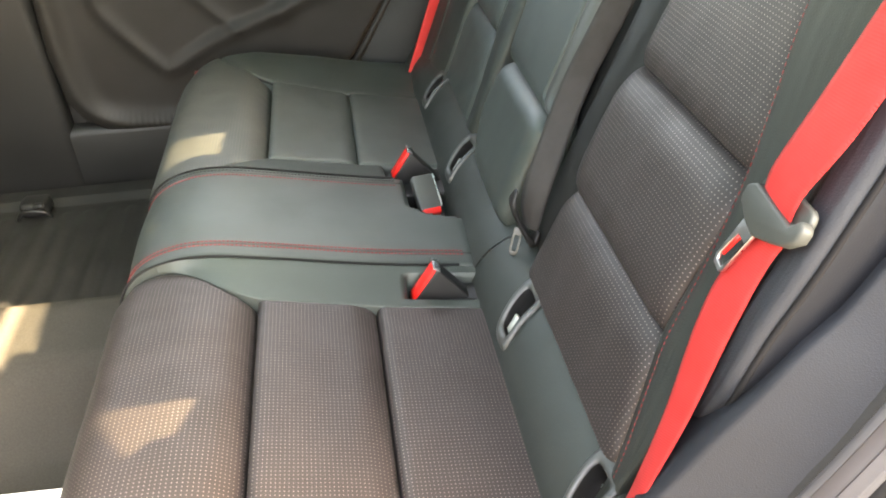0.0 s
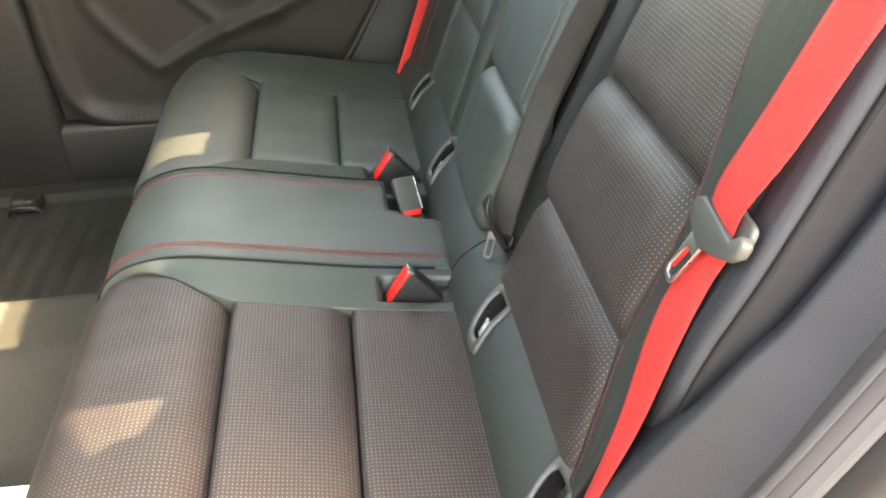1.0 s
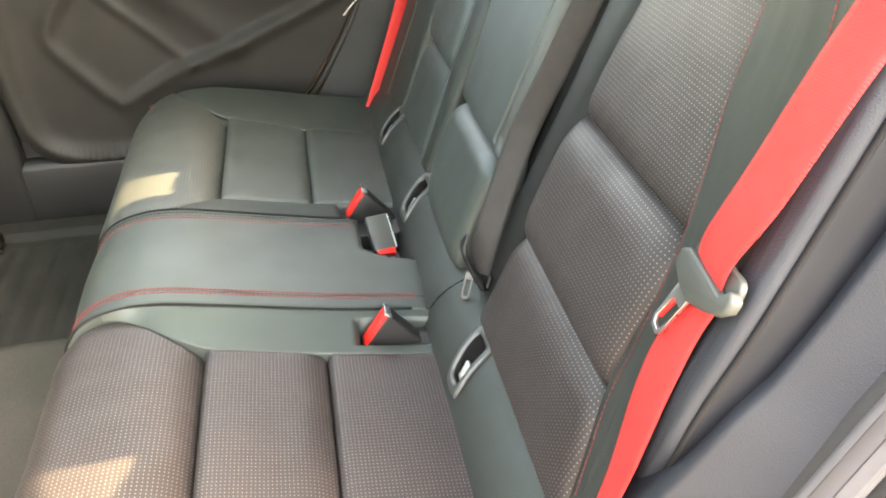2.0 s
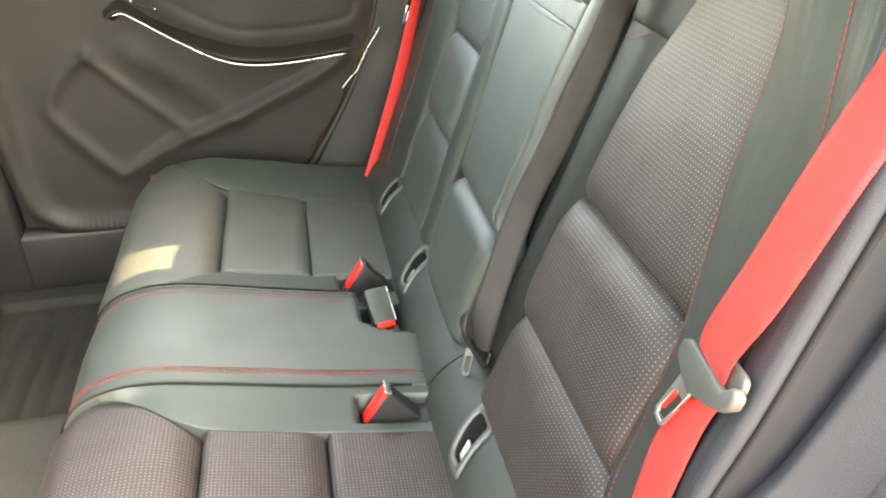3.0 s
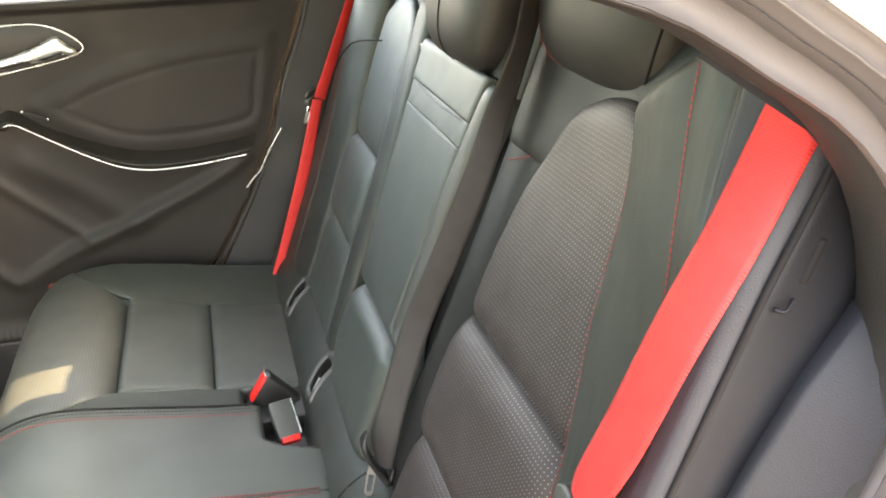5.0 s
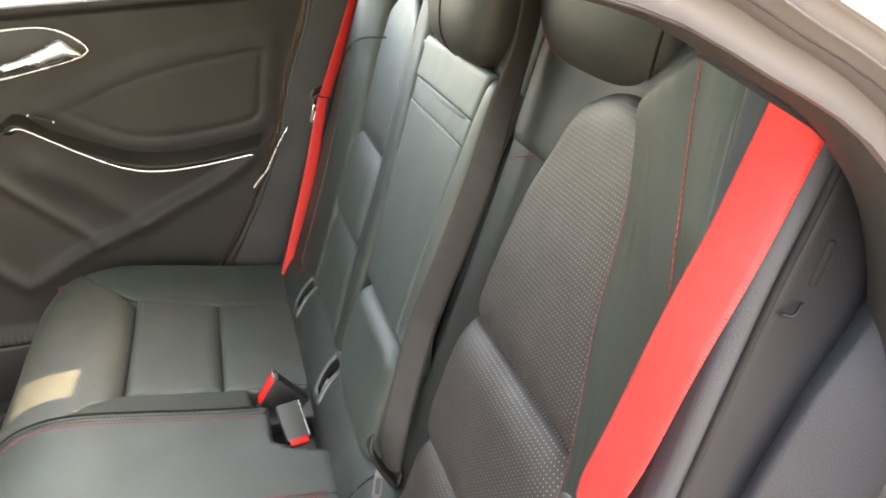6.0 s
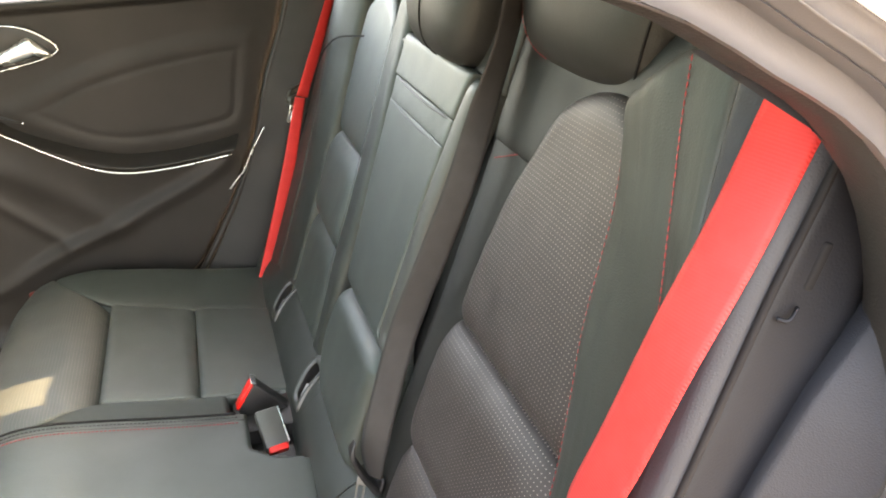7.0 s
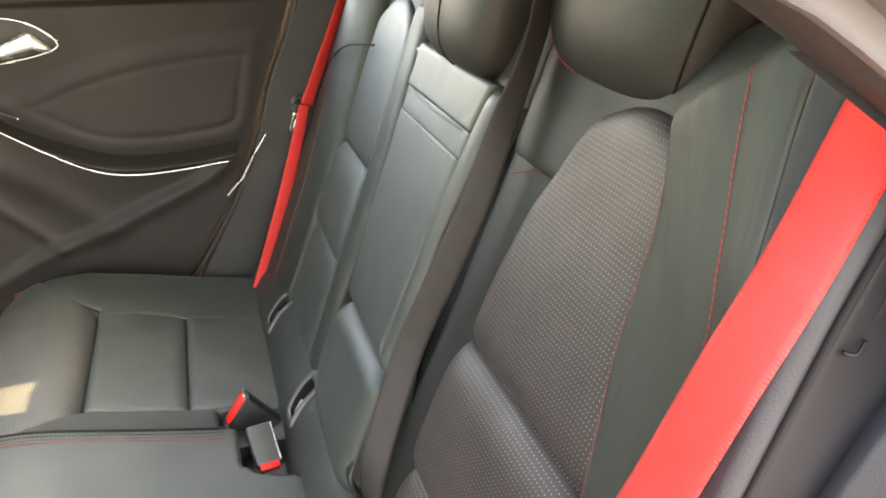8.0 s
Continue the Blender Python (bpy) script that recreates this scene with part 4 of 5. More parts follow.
LAP = [(TM @ Vector((-0.012, 0.008, -0.011)), TM @ Vector((0.018, 0.008, -0.011))), ((0.077, -0.5131, 0.8151), (0.0826, -0.5557, 0.8435)), ((0.0601, -0.5188, 0.7686), (0.066, -0.5586, 0.7921)), ((0.0418, -0.530, 0.690), (0.0438, -0.5644, 0.716)), ((0.0086, -0.5543, 0.6203), (0.0073, -0.585, 0.6585)), ((-0.028, -0.577, 0.556), (-0.033, -0.607, 0.590))]
part("lap_strap", strap(LAP), RED_WEB, near_belt, "red woven webbing")
belt_tongue(near_belt, TM)

far_belt = thing("seat_belt", "bright red seat belt hanging beside the closed far door", "seat belt", "seat belts", (-0.02, 0.61, 0.53))
part("shoulder_strap", strap([((0.210, 0.625, 1.20), (0.222, 0.640, 1.20)), ((0.1530, 0.626, 1.0612), (0.1715, 0.637, 1.059)), ((0.0854, 0.626, 0.906), (0.1082, 0.634, 0.8978)), ((0.079, 0.626, 0.892), (0.101, 0.634, 0.886))]), RED_WEB, far_belt, "red woven webbing")
part("lap_strap", strap([((0.0760, 0.622, 0.8905), (0.0955, 0.626, 0.885)), ((0.0238, 0.598, 0.7350), (0.0487, 0.602, 0.7301)), ((-0.0394, 0.580, 0.5635), (-0.0104, 0.584, 0.5510)), ((-0.0465, 0.578, 0.544), (-0.0175, 0.582, 0.531))]), RED_WEB, far_belt, "red woven webbing")
belt_tongue(far_belt, facing((0.083, 0.642, 0.880), (0.020, 0.026, 0.0), (0.03, 0.0, 0.09)), 0.8)

mid_belt = thing("seat_belt", "black seat belt hanging over the middle backrest", "seat belt", "seat belts", (0.03, -0.15, 0.62))
MID_STATIONS = [((0.205, -0.150, 1.20), (0.250, -0.125, 1.20)), ((0.192, -0.143, 1.12), (0.230, -0.123, 1.12)), ((0.166, -0.133, 1.05), (0.205, -0.132, 1.05)), ((0.136, -0.132, 0.97), (0.174, -0.146, 0.97)), ((0.100, -0.123, 0.88), (0.139, -0.140, 0.88)), ((0.068, -0.115, 0.8), (0.106, -0.133, 0.8)), ((0.037, -0.127, 0.72), (0.073, -0.147, 0.72)), ((0.018, -0.139, 0.665), (0.053, -0.159, 0.665)), ((0.020, -0.148, 0.628), (0.039, -0.160, 0.624))]
part("shoulder_strap", strap([(Vector(a), Vector(a).lerp(Vector(c), 0.82)) for a, c in MID_STATIONS]), BLACK_WEB, mid_belt, "black woven webbing")
# added block that keeps the sun between the headrests off the bench
part("sun_block", box((0.05, 0.12, 0.17), (0.268, -0.110, 1.19), 0.012, 3), BLACK, mid_belt)
# its tongue hangs edge on: a thin hooked plate with a small latch
path, _ = spline([(0.009, 0.684), (0.004, 0.668), (0.009, 0.647), (0.020, 0.623), (0.030, 0.608), (0.038, 0.622)], 40)
rows = []
for i, (x, z) in enumerate(path):
    d = path[min(i + 1, 40)] - path[max(i - 1, 0)]
    d = d / np.linalg.norm(d)
    th = np.interp(i / 40, (0, 0.15, 0.5, 0.8, 1), (0.0012, 0.0034, 0.0036, 0.0048, 0.0022))
    dp = np.interp(i / 40, (0, 0.2, 0.8, 1), (0.004, 0.012, 0.013, 0.006))
    line = []
    for k in range(16):
        t = 2 * math.pi * k / 16
        c, s = math.cos(t), math.sin(t)
        u, w = math.copysign(abs(c) ** 0.6, c) * th, math.copysign(abs(s) ** 0.6, s) * dp
        line.append((x - d[1] * u, -0.153 + w, z + d[0] * u))
    rows.append(line)
tongue = part("tongue", loft(rows, closed=True, cap=True), BLACK, mid_belt, "dark latch tongue hanging edge on")
po = [(-0.0055, 0.018), (-0.0055, -0.014), (-0.003, -0.018), (0.003, -0.018), (0.0055, -0.014), (0.0055, 0.018)]
ph = [(-0.003, 0.008), (-0.003, -0.010), (-0.002, -0.013), (0.002, -0.013), (0.003, -0.010), (0.003, 0.008)]
part("latch_plate", slab(po, 0.0025, facing((0.008, -0.156, 0.612), (0.9, -0.4, -0.15), (0.12, 0.35, 0.9)), 0.0005, 2, ph), SATIN, tongue, "small dull steel latch plate")

# ---- far door ----
DY = 0.70


def door_point(x, z, out=0.0):
    return Vector((x, DY - out + 0.05 * max(0, 0.8 - z) * 0, z))


door = thing("rear_door", "closed dark rear door with armrest, chrome trim and silver handle", "car door", at=(-0.35, 0.74, 0.42))
MD = Matrix(((1, 0, 0, 0), (0, 0, -1, DY), (0, 1, 0, 0), (0, 0, 0, 1)))


def gap_to(points, x, z):
    """Distance of places to a smooth line through the points."""
    p = spline(points, 80)[0]
    return np.sqrt(((x[..., None] - p[:, 0]) ** 2 + (z[..., None] - p[:, 1]) ** 2).min(-1))


def step(v, a, b):
    t = np.clip((v - a) / (b - a), 0, 1)
    return t * t * (3 - 2 * t)


POCKET = [(-0.556, 0.805), (-0.60, 0.778), (-0.634, 0.735), (-0.645, 0.69), (-0.60, 0.622), (-0.552, 0.566), (-0.525, 0.556), (-0.427, 0.605), (-0.30, 0.652), (-0.17, 0.706), (-0.10, 0.74), (-0.06, 0.768)]
CREASE = [(-0.556, 0.80), (-0.50, 0.742), (-0.43, 0.670), (-0.385, 0.625)]
FOLD = [(-0.47, 0.80), (-0.40, 0.75), (-0.33, 0.69), (-0.29, 0.655)]
HEM = [(-0.735, 0.95), (-0.740, 0.80), (-0.742, 0.62), (-0.725, 0.505), (-0.68, 0.455), (-0.60, 0.440), (-0.45, 0.440), (-0.32, 0.455), (-0.23, 0.50)]
zs = np.concatenate([np.linspace(0.415, 0.47, 14), np.linspace(0.475, 1.092, 150)])
left = np.interp(zs, (0.415, 0.43, 0.46, 0.50, 0.60, 0.80, 1.1), (-0.62, -0.70, -0.745, -0.765, -0.775, -0.765, -0.79))
right = np.interp(zs, (0.415, 0.43, 0.47, 0.55, 0.68, 0.80, 0.92, 1.02, 1.1), (-0.45, -0.33, -0.22, -0.14, -0.055, 0.0, 0.038, 0.078, 0.105))
ws = np.linspace(0, 1, 200)
gx = left[:, None] + (right - left)[:, None] * ws[None, :]
gz = np.repeat(zs[:, None], 200, 1)
out = 0.006 * np.exp(-(gap_to(POCKET, gx, gz) / 0.016) ** 2) + 0.0045 * np.exp(-(gap_to(CREASE, gx, gz) / 0.012) ** 2)
out += 0.006 * np.exp(-(gap_to(FOLD, gx, gz) / 0.026) ** 2) + 0.016 * np.exp(-(gap_to(HEM, gx, gz) / 0.022) ** 2)
# padded field above the armrest, with a soft border
FIELD = np.array(rounded([(-0.44, 0.905), (-0.36, 0.945), (-0.284, 0.972), (-0.19, 0.992), (-0.095, 1.004), (-0.02, 1.008), (0.02, 1.0), (0.008, 0.91), (-0.02, 0.825), (-0.12, 0.80), (-0.26, 0.80), (-0.35, 0.835)], 400))
inside = np.zeros(gx.shape, bool)
for p, q in zip(FIELD, np.roll(FIELD, -1, 0)):
    inside ^= ((p[1] > gz) != (q[1] > gz)) & (gx < (q[0] - p[0]) * (gz - p[1]) / (q[1] - p[1] + 1e-12) + p[0])
edge = np.sqrt(((gx[..., None] - FIELD[:, 0]) ** 2 + (gz[..., None] - FIELD[:, 1]) ** 2).min(-1))
out += 0.004 * step(np.where(inside, edge, -edge), -0.014, 0.020) - 0.0015 * np.exp(-((np.where(inside, edge, -edge) - 0.034) / 0.006) ** 2)
# the pocket lies deeper than the skirt below it
line = np.interp(gx, [p[0] for p in POCKET[6:]], [p[1] for p in POCKET[6:]])
out -= 0.007 * step(gz - line, 0.0, 0.03) * step(0.80 - gz, 0.0, 0.10) * step(gx, -0.52, -0.42)
out -= 0.03 * (1 - step(gz, 0.415, 0.435))
out += 0.010 * step(gz, 1.070, 1.082)
rim = np.minimum(gx - left[:, None], right[:, None] - gx)
out -= 0.02 * (1 - step(rim, 0.0, 0.015))
rows = [[(gx[i, k], DY - out[i, k], gz[i, k]) for k in range(200)] for i in range(len(zs))]
rows = [[(x, DY + 0.06, z) for x, y, z in rows[0]]] + rows + [[(x, DY + 0.06, z) for x, y, z in rows[-1]]]
part("door_panel", loft(rows), TRIM, door)


def ridge(name, points, radius, mat, out=0.0, flat=1.0, n=60, parent=None, label="", sides=10):
    return part(name, tube([door_point(x, z, out) for x, z in points], radius, n, sides, flat), mat, parent or door, label)


# armrest: a padded shelf that sinks towards the back
arm = [(-0.505, 0.888), (-0.470, 0.905), (-0.42, 0.868), (-0.346, 0.832), (-0.27, 0.805), (-0.19, 0.797), (-0.10, 0.803), (-0.035, 0.812)]
low = [(-0.490, 0.878), (-0.468, 0.889), (-0.43, 0.868), (-0.372, 0.830), (-0.305, 0.792), (-0.243, 0.776), (-0.16, 0.776), (-0.055, 0.786)]
up_pts, low_pts = spline(arm, 60)[0], spline(low, 60)[0]
rows = []
for k in range(61):
    u, l = up_pts[k], low_pts[k]
    line = []
    for w in np.linspace(0, 1, 12):
        o = 0.048 * math.sin(min(w / 0.75, 1) * math.pi / 2) if w <= 0.75 else 0.048 - 0.010 * (w - 0.75) / 0.25
        line.append(door_point(u[0] + (l[0] - u[0]) * w, u[1] + (l[1] - u[1]) * w, o))
    line.append(door_point(l[0], l[1] - 0.012, 0.0))
    rows.append(line)
part("armrest", loft(rows), TRIM, door, "padded dark armrest")
ridge("chrome_strip", [(-0.485, 0.883), (-0.471, 0.888), (-0.458, 0.885), (-0.43, 0.867), (-0.372, 0.828), (-0.305, 0.790), (-0.243, 0.774), (-0.16, 0.774), (-0.056, 0.784)], 0.0015, CHROME, 0.044, 1.0, label="thin bright chrome strip")
# window switch and handle
switch = part("window_switch", tube([door_point(-0.440, 0.9065, 0.036), door_point(-0.406, 0.892, 0.040)], 0.0035, 8, 10, 0.6), BLACK, door)
for x, z in ((-0.444, 0.909), (-0.404, 0.892)):
    part("switch_edge", box((0.004, 0.006, 0.003), (x, DY - 0.040, z), 0.001), CHROME, switch)
bez = [(-0.50, 0.972), (-0.477, 0.971), (-0.418, 0.980), (-0.355, 0.992), (-0.323, 1.006), (-0.335, 1.025), (-0.364, 1.045), (-0.40, 1.055), (-0.454, 1.055), (-0.50, 1.05), (-0.54, 1.03), (-0.545, 0.99)]
ring = rounded(bez, 64)
handle = part("handle_recess", slab([(0.985 * (x + 0.43) - 0.43, 0.985 * (z - 1.012) + 1.012) for x, z in ring], 0.004, MD @ Matrix.Translation((0, 0, 0.003)), 0.001), BLACK, door, "dark recess behind the handle")
part("bezel", tube([door_point(x, z, 0.004) for x, z in ring + ring[:1]], 0.0018, 0, 8), CHROME, handle, "chrome surround")
rows = []
for k in np.linspace(0, 1, 20):
    x, z = np.interp(k, (0, 0.55, 0.8, 1.0), (-0.475, -0.395, -0.362, -0.337)), np.interp(k, (0, 0.5, 0.78, 1.0), (0.988, 1.004, 1.016, 1.002))
    hgt = np.interp(k, (0, 0.3, 0.75, 1.0), (0.010, 0.010, 0.019, 0.004))
    line = []
    for j in range(12):
        t = 2 * math.pi * j / 12
        line.append(door_point(x, z + hgt * math.sin(t), 0.016 + 0.008 * math.cos(t) - 0.006 * abs(2 * k - 1)))
    rows.append(line)
part("reflector", slab(rounded([(-0.485, 0.541), (-0.480, 0.5475), (-0.45, 0.5495), (-0.42, 0.5475), (-0.415, 0.541), (-0.42, 0.5345), (-0.45, 0.5325), (-0.48, 0.5345)], 40), 0.004, MD @ Matrix.Translation((0, 0, 0.012)), 0.001), REFLECTOR, door, "dark red reflector low on the door")
part("lever", loft(rows, closed=True, cap=True), CHROME, handle, "silver pull lever")

# ---- far side: door seal, pillar trim and body ----
seal = tagged(part("door_seal", tube([(0.105, 0.69, 1.12), (0.078, 0.69, 1.02), (0.036, 0.69, 0.92), (-0.002, 0.69, 0.80), (-0.06, 0.69, 0.68), (-0.14, 0.69, 0.55), (-0.21, 0.69, 0.46)], 0.0065, 60, 10), BLACK), "black rubber door seal", "trim", "", "structure")
glint = thing("striker_trim", "narrow bright metal strip in the far door gap", "door trim", at=(-0.03, 0.66, 0.70))
for pts in ([(0.014, 0.655, 0.831), (0.001, 0.655, 0.812), (-0.014, 0.655, 0.79)], [(-0.038, 0.655, 0.747), (-0.054, 0.655, 0.732), (-0.071, 0.655, 0.713)]):
    part("strip", tube(pts, 0.0028, 16, 8, 0.5), CHROME, glint)
part("middle_strip", tube([(-0.014, 0.6555, 0.79), (-0.025, 0.6555, 0.769), (-0.038, 0.6555, 0.747)], 0.0026, 16, 8, 0.5), STEEL, glint, "dull middle of the strip")
rows = []
for k in np.linspace(0, 1, 30):
    z = 0.50 + 0.62 * k
    xf = np.interp(z, (0.5, 0.55, 0.68, 0.80, 0.92, 1.01, 1.12), (-0.172, -0.132, -0.057, -0.002, 0.034, 0.074, 0.114))
    xb = np.interp(z, (0.5, 0.6, 0.8, 1.0, 1.12), (0.02, 0.06, 0.14, 0.22, 0.27))
    rows.append([(xf + (xb - xf) * w, 0.672 - 0.012 * math.sin(math.pi * min(w * 2, 1) / 2) - 0.01 * w, z) for w in np.linspace(0, 1, 14)])
tagged(part("pillar_trim", loft(rows), PILLAR), "dark grey plastic trim between far door and backrest", "trim", "", "structure")
tagged(part("wall_far", box((0.98, 0.03, 0.66), (0.64, 0.735, 0.80), 0.004), PILLAR), "dark inner side of the car body", "wall", "", "structure")
tagged(part("door_edge", box((0.26, 0.045, 0.17), (-0.70, 0.748, 0.465), 0.01), BLACK), "dark edge between far door and sill", "trim", "", "structure")
tagged(part("inner_panel_far", box((2.0, 0.012, 0.86), (-0.62, 0.774, 0.64), 0.002), TRIM), "dark inner panel behind the far door", "trim", "", "structure")
tagged(part("body_far", box((2.75, 0.03, 0.86), (-0.24, 0.80, 0.64), 0.01), PAINT), "white far side of the car body", "car body", "", "structure")
tagged(part("sill_far", box((1.5, 0.10, 0.17), (-0.60, 0.745, 0.355), 0.02), BLACK), "dark door sill", "trim", "", "structure")

# ---- near side: door opening, trim and body ----
APERTURE, AP_LEN, _ = curve_of([(-0.75, 1.285), (-0.45, 1.295), (-0.2, 1.275), (0.022, 1.232), (0.107, 1.193), (0.162, 1.155), (0.205, 1.095), (0.222, 1.02), (0.205, 0.94), (0.156, 0.848), (0.096, 0.72), (0.03, 0.61), (-0.05, 0.51), (-0.15, 0.42), (-0.30, 0.37), (-0.75, 0.36)])


def opening(offsets, n=120, first=0.0, last=1.0):
    """Skin along the door opening: offsets are (outwards from the opening, y)."""
    rows = []
    for i in range(n + 1):
        s = AP_LEN * (first + (last - first) * i / n)
        p, nn = APERTURE(s)
        rows.append([(p[0] + nn[0] * o, y, p[1] + nn[1] * o) for o, y in offsets])
    return loft(rows)


def arc(o, y, r, t0, t1, n=8):
    return [(o + r * math.cos(radians(t)), y + r * math.sin(radians(t))) for t in np.linspace(t0, t1, n)]


lip = [(0.012, -0.585), (0.004, -0.60), (0.001, -0.615), (0.001, -0.630), (0.004, -0.636)]
tagged(part("inner_lip", opening(lip), PILLAR), "dark plastic edge of the door opening", "trim", "", "structure")
tagged(part("opening_seal", opening(arc(0.012, -0.640, 0.0095, 200, -40, 12)), RUBBER), "soft grey rubber seal round the door opening", "trim", "", "structure")
tagged(part("opening_flange", opening([(0.018, -0.634), (0.021, -0.648), (0.024, -0.652)] + arc(0.029, -0.655, 0.005, 170, 10, 6) + [(0.036, -0.650)]), RUBBER), "rubber-edged flange of the door opening", "trim", "", "structure")
tagged(part("body_side", opening([(0.034, -0.652), (0.037, -0.672), (0.045, -0.684), (0.06, -0.690), (0.10, -0.690), (0.16, -0.68), (0.24, -0.66)], last=0.52), PAINT), "white painted car body beside the door opening", "car body", "", "structure")
tagged(part("door_jamb", opening([(0.033, -0.652), (0.035, -0.668), (0.05, -0.674), (0.10, -0.676), (0.14, -0.70)], first=0.52), BLACK), "black plastic door jamb", "trim", "", "structure")

# quarter trim between the backrest and the door opening
def quarter_span(z):
    """From the opening to the backrest's flank at the height z."""
    x0 = np.interp(z, (0.50, 0.61, 0.72, 0.848, 0.94, 1.02, 1.095, 1.155, 1.20), (-0.06, 0.03, 0.096, 0.156, 0.205, 0.222, 0.205, 0.162, 0.09)) + 0.006
    x1 = np.interp(z, (0.42, 0.60, 0.68, 0.73, 0.755, 0.77, 0.80, 0.832, 0.883, 0.95, 1.0, 1.06, 1.13, 1.20), (-0.12, -0.04, 0.012, 0.044, 0.062, 0.072, 0.09, 0.115, 0.14, 0.17, 0.195, 0.235, 0.26, 0.28))
    return x0, x1


panel_rows = []
for z in np.linspace(0.42, 1.2, 60):
    x0, x1 = quarter_span(z)
    line = []
    for w in np.linspace(0, 1, 16):
        y = -0.634 + 0.036 * w + 0.030 * min(1.0, max(0.0, (z - 1.08) / 0.08)) * (1 - w)
        x = x0 + (x1 - x0) * w + 0.004 * math.sin(math.pi * w)
        line.append((x, y, z))
    back = BACK(z)
    line.append((x1 + 0.012, -0.578, z))
    line.append((max(x1 + 0.03, back - 0.012), -0.552, z))
    line.append((max(x1 + 0.045, back + 0.012), -0.52, z))
    panel_rows.append(line)
tagged(part("quarter_trim", loft(panel_rows), GRAIN), "grained grey plastic quarter trim beside the backrest", "trim", "", "structure")

# ---- roof, rear window and closing walls ----
PANO = (-1.15, -0.06, 0.43)


def roof_sheet(y_max, z_top, drop, x_end):
    """Roof with a large glazed opening."""
    xs = sorted(set(list(np.linspace(-1.6, x_end, 16)) + [PANO[0], PANO[1]]))
    ys = sorted(set(list(np.linspace(-y_max, y_max, 25)) + [-PANO[2], PANO[2]]))
    bm = bmesh.new()
    verts = [[bm.verts.new((x + 0.12 * (y / y_max) ** 2 * max(0.0, x / x_end), y, z_top - (drop if y < 0 else drop - 0.06) * (abs(y) / y_max) ** 3 - 0.03 * max(0, x) ** 1.5 - 0.03 * max(0, -x - 0.7))) for y in ys] for x in xs]
    for i in range(len(xs) - 1):
        for k in range(len(ys) - 1):
            if PANO[0] <= xs[i] < PANO[1] - 1e-6 and -PANO[2] <= ys[k] < PANO[2] - 1e-6:
                continue
            bm.faces.new((verts[i][k], verts[i + 1][k], verts[i + 1][k + 1], verts[i][k + 1]))
    return bm


tagged(part("ceiling", roof_sheet(0.60, 1.385, 0.10, 0.33), LINER), "dark cloth headliner round a glass roof", "ceiling", "", "structure")
tagged(part("roof_skin", roof_sheet(0.66, 1.43, 0.13, 0.35), PAINT), "white painted car roof", "car body", "", "structure")
rows = [[(x, y, 1.425 - 0.13 * (abs(y) / 0.66) ** 3 - 0.03 * max(0, -x - 0.7)) for y in np.linspace(-PANO[2] - 0.01, PANO[2] + 0.01, 12)] for x in np.linspace(PANO[0] - 0.01, PANO[1] + 0.01, 8)]
tagged(part("window_2", loft(rows), ROOF_GLASS), "green-tinted glass roof", "window", "", "structure")
rows = []
for k in np.linspace(0, 1, 10):
    rows.append([(0.335 + 0.68 * k + 0.02 * (1 - (y / 0.6) ** 2), y, 1.38 - 0.28 * k - 0.05 * (y / 0.6) ** 2) for y in np.linspace(-0.54, 0.54, 14)])
glass = part("window_1", loft(rows), GLASS)
tagged(glass, "sloping rear window", "window", "", "structure")
tagged(part("parcel_shelf", box((0.80, 1.2, 0.03), (0.70, 0, 1.065), 0.006), LINER), "dark cloth parcel shelf behind the seats", "shelf", "", "structure")
tagged(part("wall_near", box((0.86, 0.03, 0.5), (0.72, -0.66, 0.86), 0.004), PILLAR), "plain inner side of the car body", "wall", "", "structure")
for s in (-1, 1):
    side_rows = ((0.66, 1.09), (0.63, 1.2), (0.55, 1.36)) if s < 0 else ((0.77, 1.02), (0.74, 1.2), (0.66, 1.34), (0.55, 1.37))
    rows = [[(x, s * yy, zz) for x in np.linspace(0.26 if s < 0 else 0.14, 1.1, 6)] for yy, zz in side_rows]
    tagged(part("pillar_c", loft(rows), PILLAR), "dark rear pillar trim", "trim", "", "structure")
tagged(part("wall_rear", box((0.03, 1.3, 0.9), (1.12, 0, 0.65), 0.004), LINER), "plain wall closing the boot", "wall", "", "structure")
# unseen wall, added to block windscreen light as the front seats would
tagged(part("wall_front", box((0.06, 1.36, 0.86), (-1.19, 0, 0.68), 0.02), TRIM), "plain dark wall blocking front light in place of the front seats", "wall", "", "structure")
tagged(part("window_3", loft([[(-1.64 + 0.10 * k, y, 0.965 + 0.39 * k) for y in np.linspace(-0.66, 0.66, 8)] for k in np.linspace(0, 1, 4)]), WINDSCREEN), "tinted windscreen", "window", "", "structure")
tagged(part("pillar_b", box((0.27, 0.07, 1.1), (-0.90, 0.725, 0.82), 0.02), BLACK), "dark centre pillar of the far side", "trim", "", "structure")
tagged(part("roof_rail", box((2.7, 0.14, 0.05), (-0.25, 0.70, 1.385), 0.02), PAINT), "white roof rail of the far side", "car body", "", "structure")
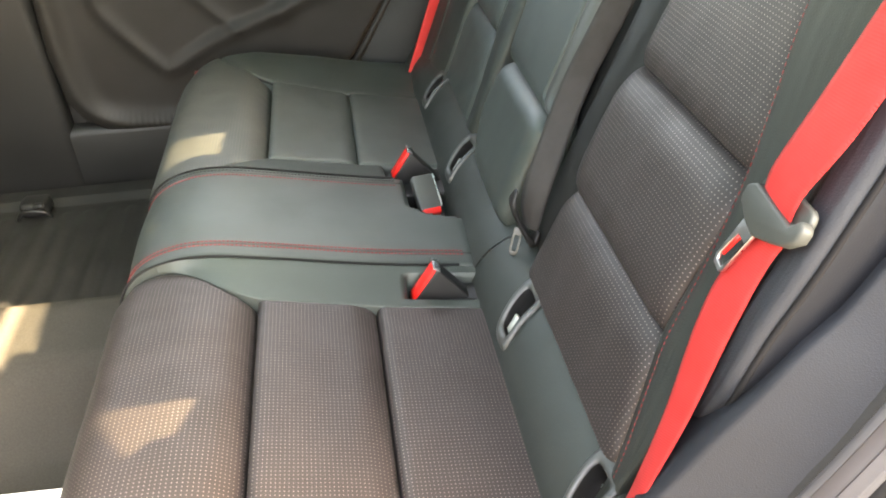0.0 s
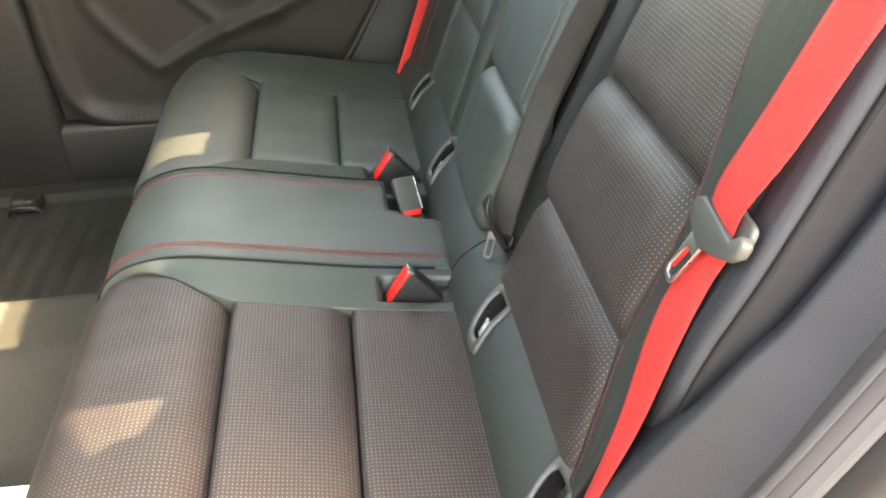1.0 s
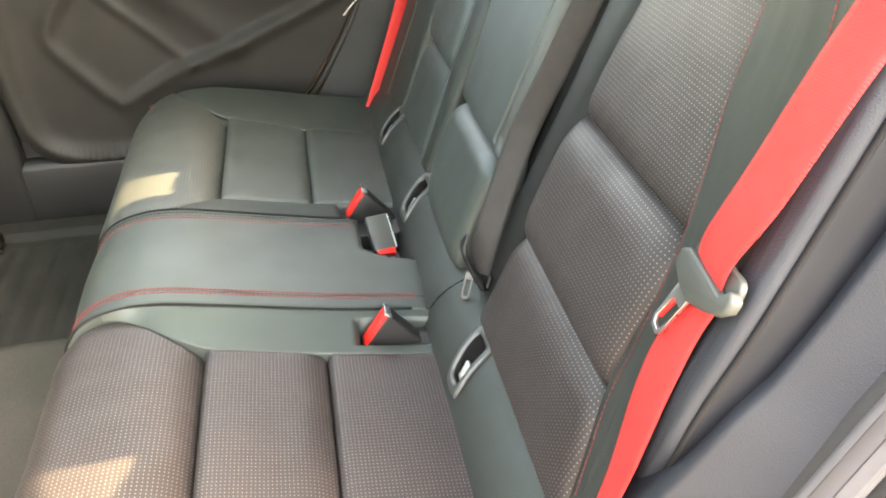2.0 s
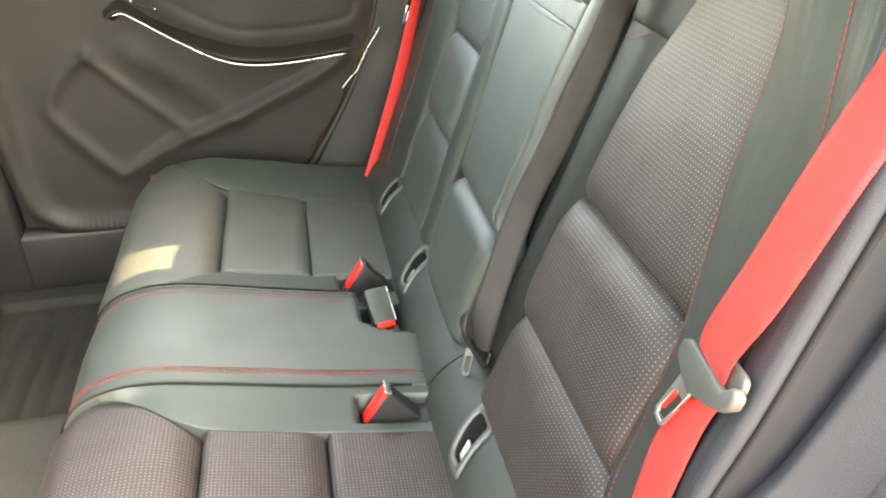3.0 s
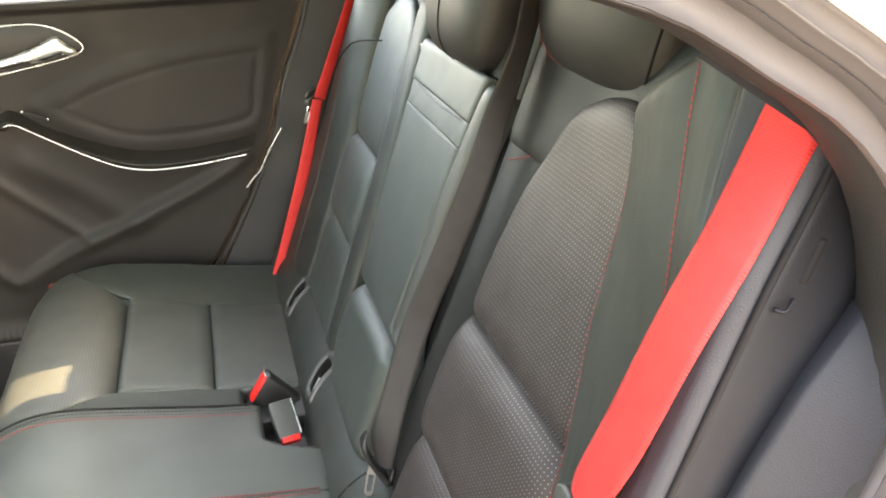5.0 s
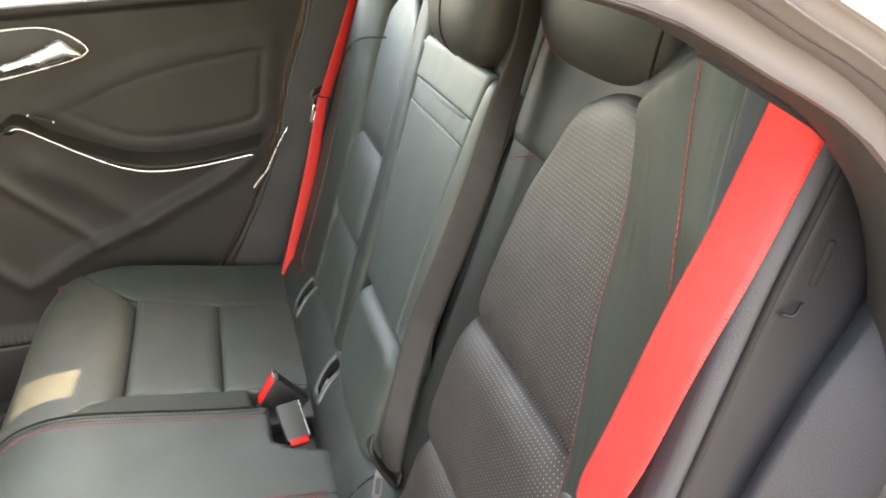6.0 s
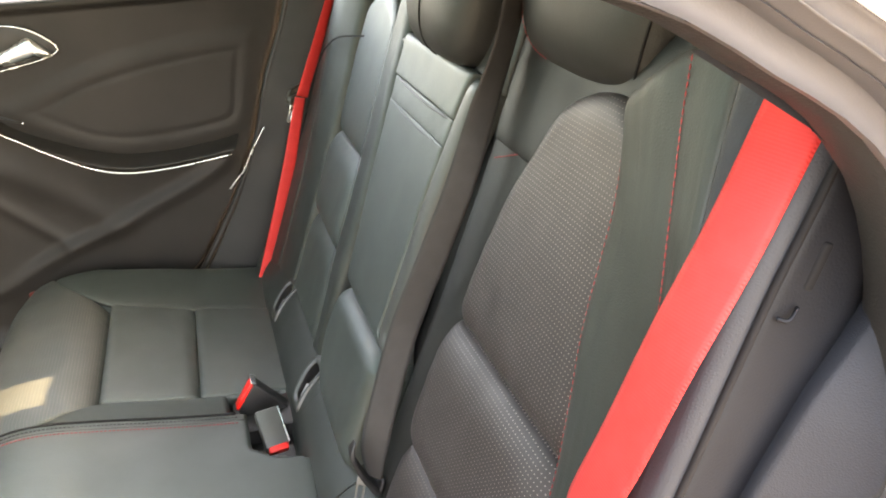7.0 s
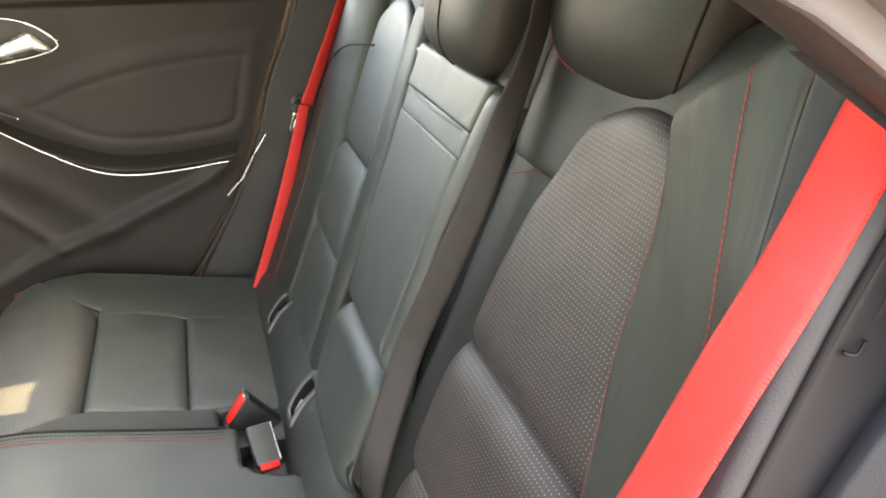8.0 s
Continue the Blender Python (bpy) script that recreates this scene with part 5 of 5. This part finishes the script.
tagged(part("front_door_panel", box((0.70, 0.05, 0.72), (-1.33, 0.735, 0.72), 0.015), TRIM), "plain dark front door panel", "wall", "", "structure")

# ---- on the floor ----
mat = thing("floor_mat", "black ribbed rubber floor mat in the far footwell", "floor mat", at=(-0.80, 0.40, 0.29))
rows = []
for x in np.linspace(-1.12, -0.46, 96):
    rows.append([(x, y, 0.296 + 0.0035 * (math.sin(x * 150) > 0.3) * (abs(y - 0.4) < 0.19) + 0.012 * (max(0, abs(y - 0.4) - 0.22) / 0.02 > 0.5)) for y in np.linspace(0.14, 0.685, 56)])
part("sheet", loft(rows), MAT_RUBBER, mat)
rail = thing("seat_rail", "black end cap of the front seat rail on the floor", "seat rail", at=(-0.86, 0.62, 0.30))
part("cap", box((0.058, 0.05, 0.034), (-0.850, 0.60, 0.316), 0.011, 4), BLACK, rail)
part("flange", tube([(-0.885, 0.574, 0.300), (-0.872, 0.568, 0.318), (-0.848, 0.566, 0.322), (-0.826, 0.570, 0.314), (-0.818, 0.578, 0.300)], 0.004, 24, 8), BLACK, rail, "raised rim")
part("bolt", box((0.02, 0.016, 0.012), (-0.835, 0.572, 0.33), 0.004, 3), BLACK, rail)
sheet = thing("paper_mat", "white protective paper lying in the near footwell", "paper mat", at=(-0.9, -0.38, 0.29))
rows = []
for u in np.linspace(0, 1, 24):
    rows.append([(-1.15 + 0.58 * v - 0.03 * u, -0.60 + (0.43 + 0.045 * (1 - v)) * u, 0.2935 + 0.004 * noise.noise(Vector((u * 5, v * 5, 2))) + 0.003 * math.sin(7 * v) * u) for v in np.linspace(0, 1, 24)])
part("sheet", loft(rows), PAPER, sheet)


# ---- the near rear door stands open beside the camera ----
# out of view; put here to keep sky light off the near seat
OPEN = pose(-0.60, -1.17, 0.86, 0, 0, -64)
near_door = tagged(part("door_1", box((0.95, 0.05, 1.0), bevel=0.02, m=OPEN), TRIM), "unseen open near rear door, plain dark inside, shading the near seat", "car door", "", "structure")
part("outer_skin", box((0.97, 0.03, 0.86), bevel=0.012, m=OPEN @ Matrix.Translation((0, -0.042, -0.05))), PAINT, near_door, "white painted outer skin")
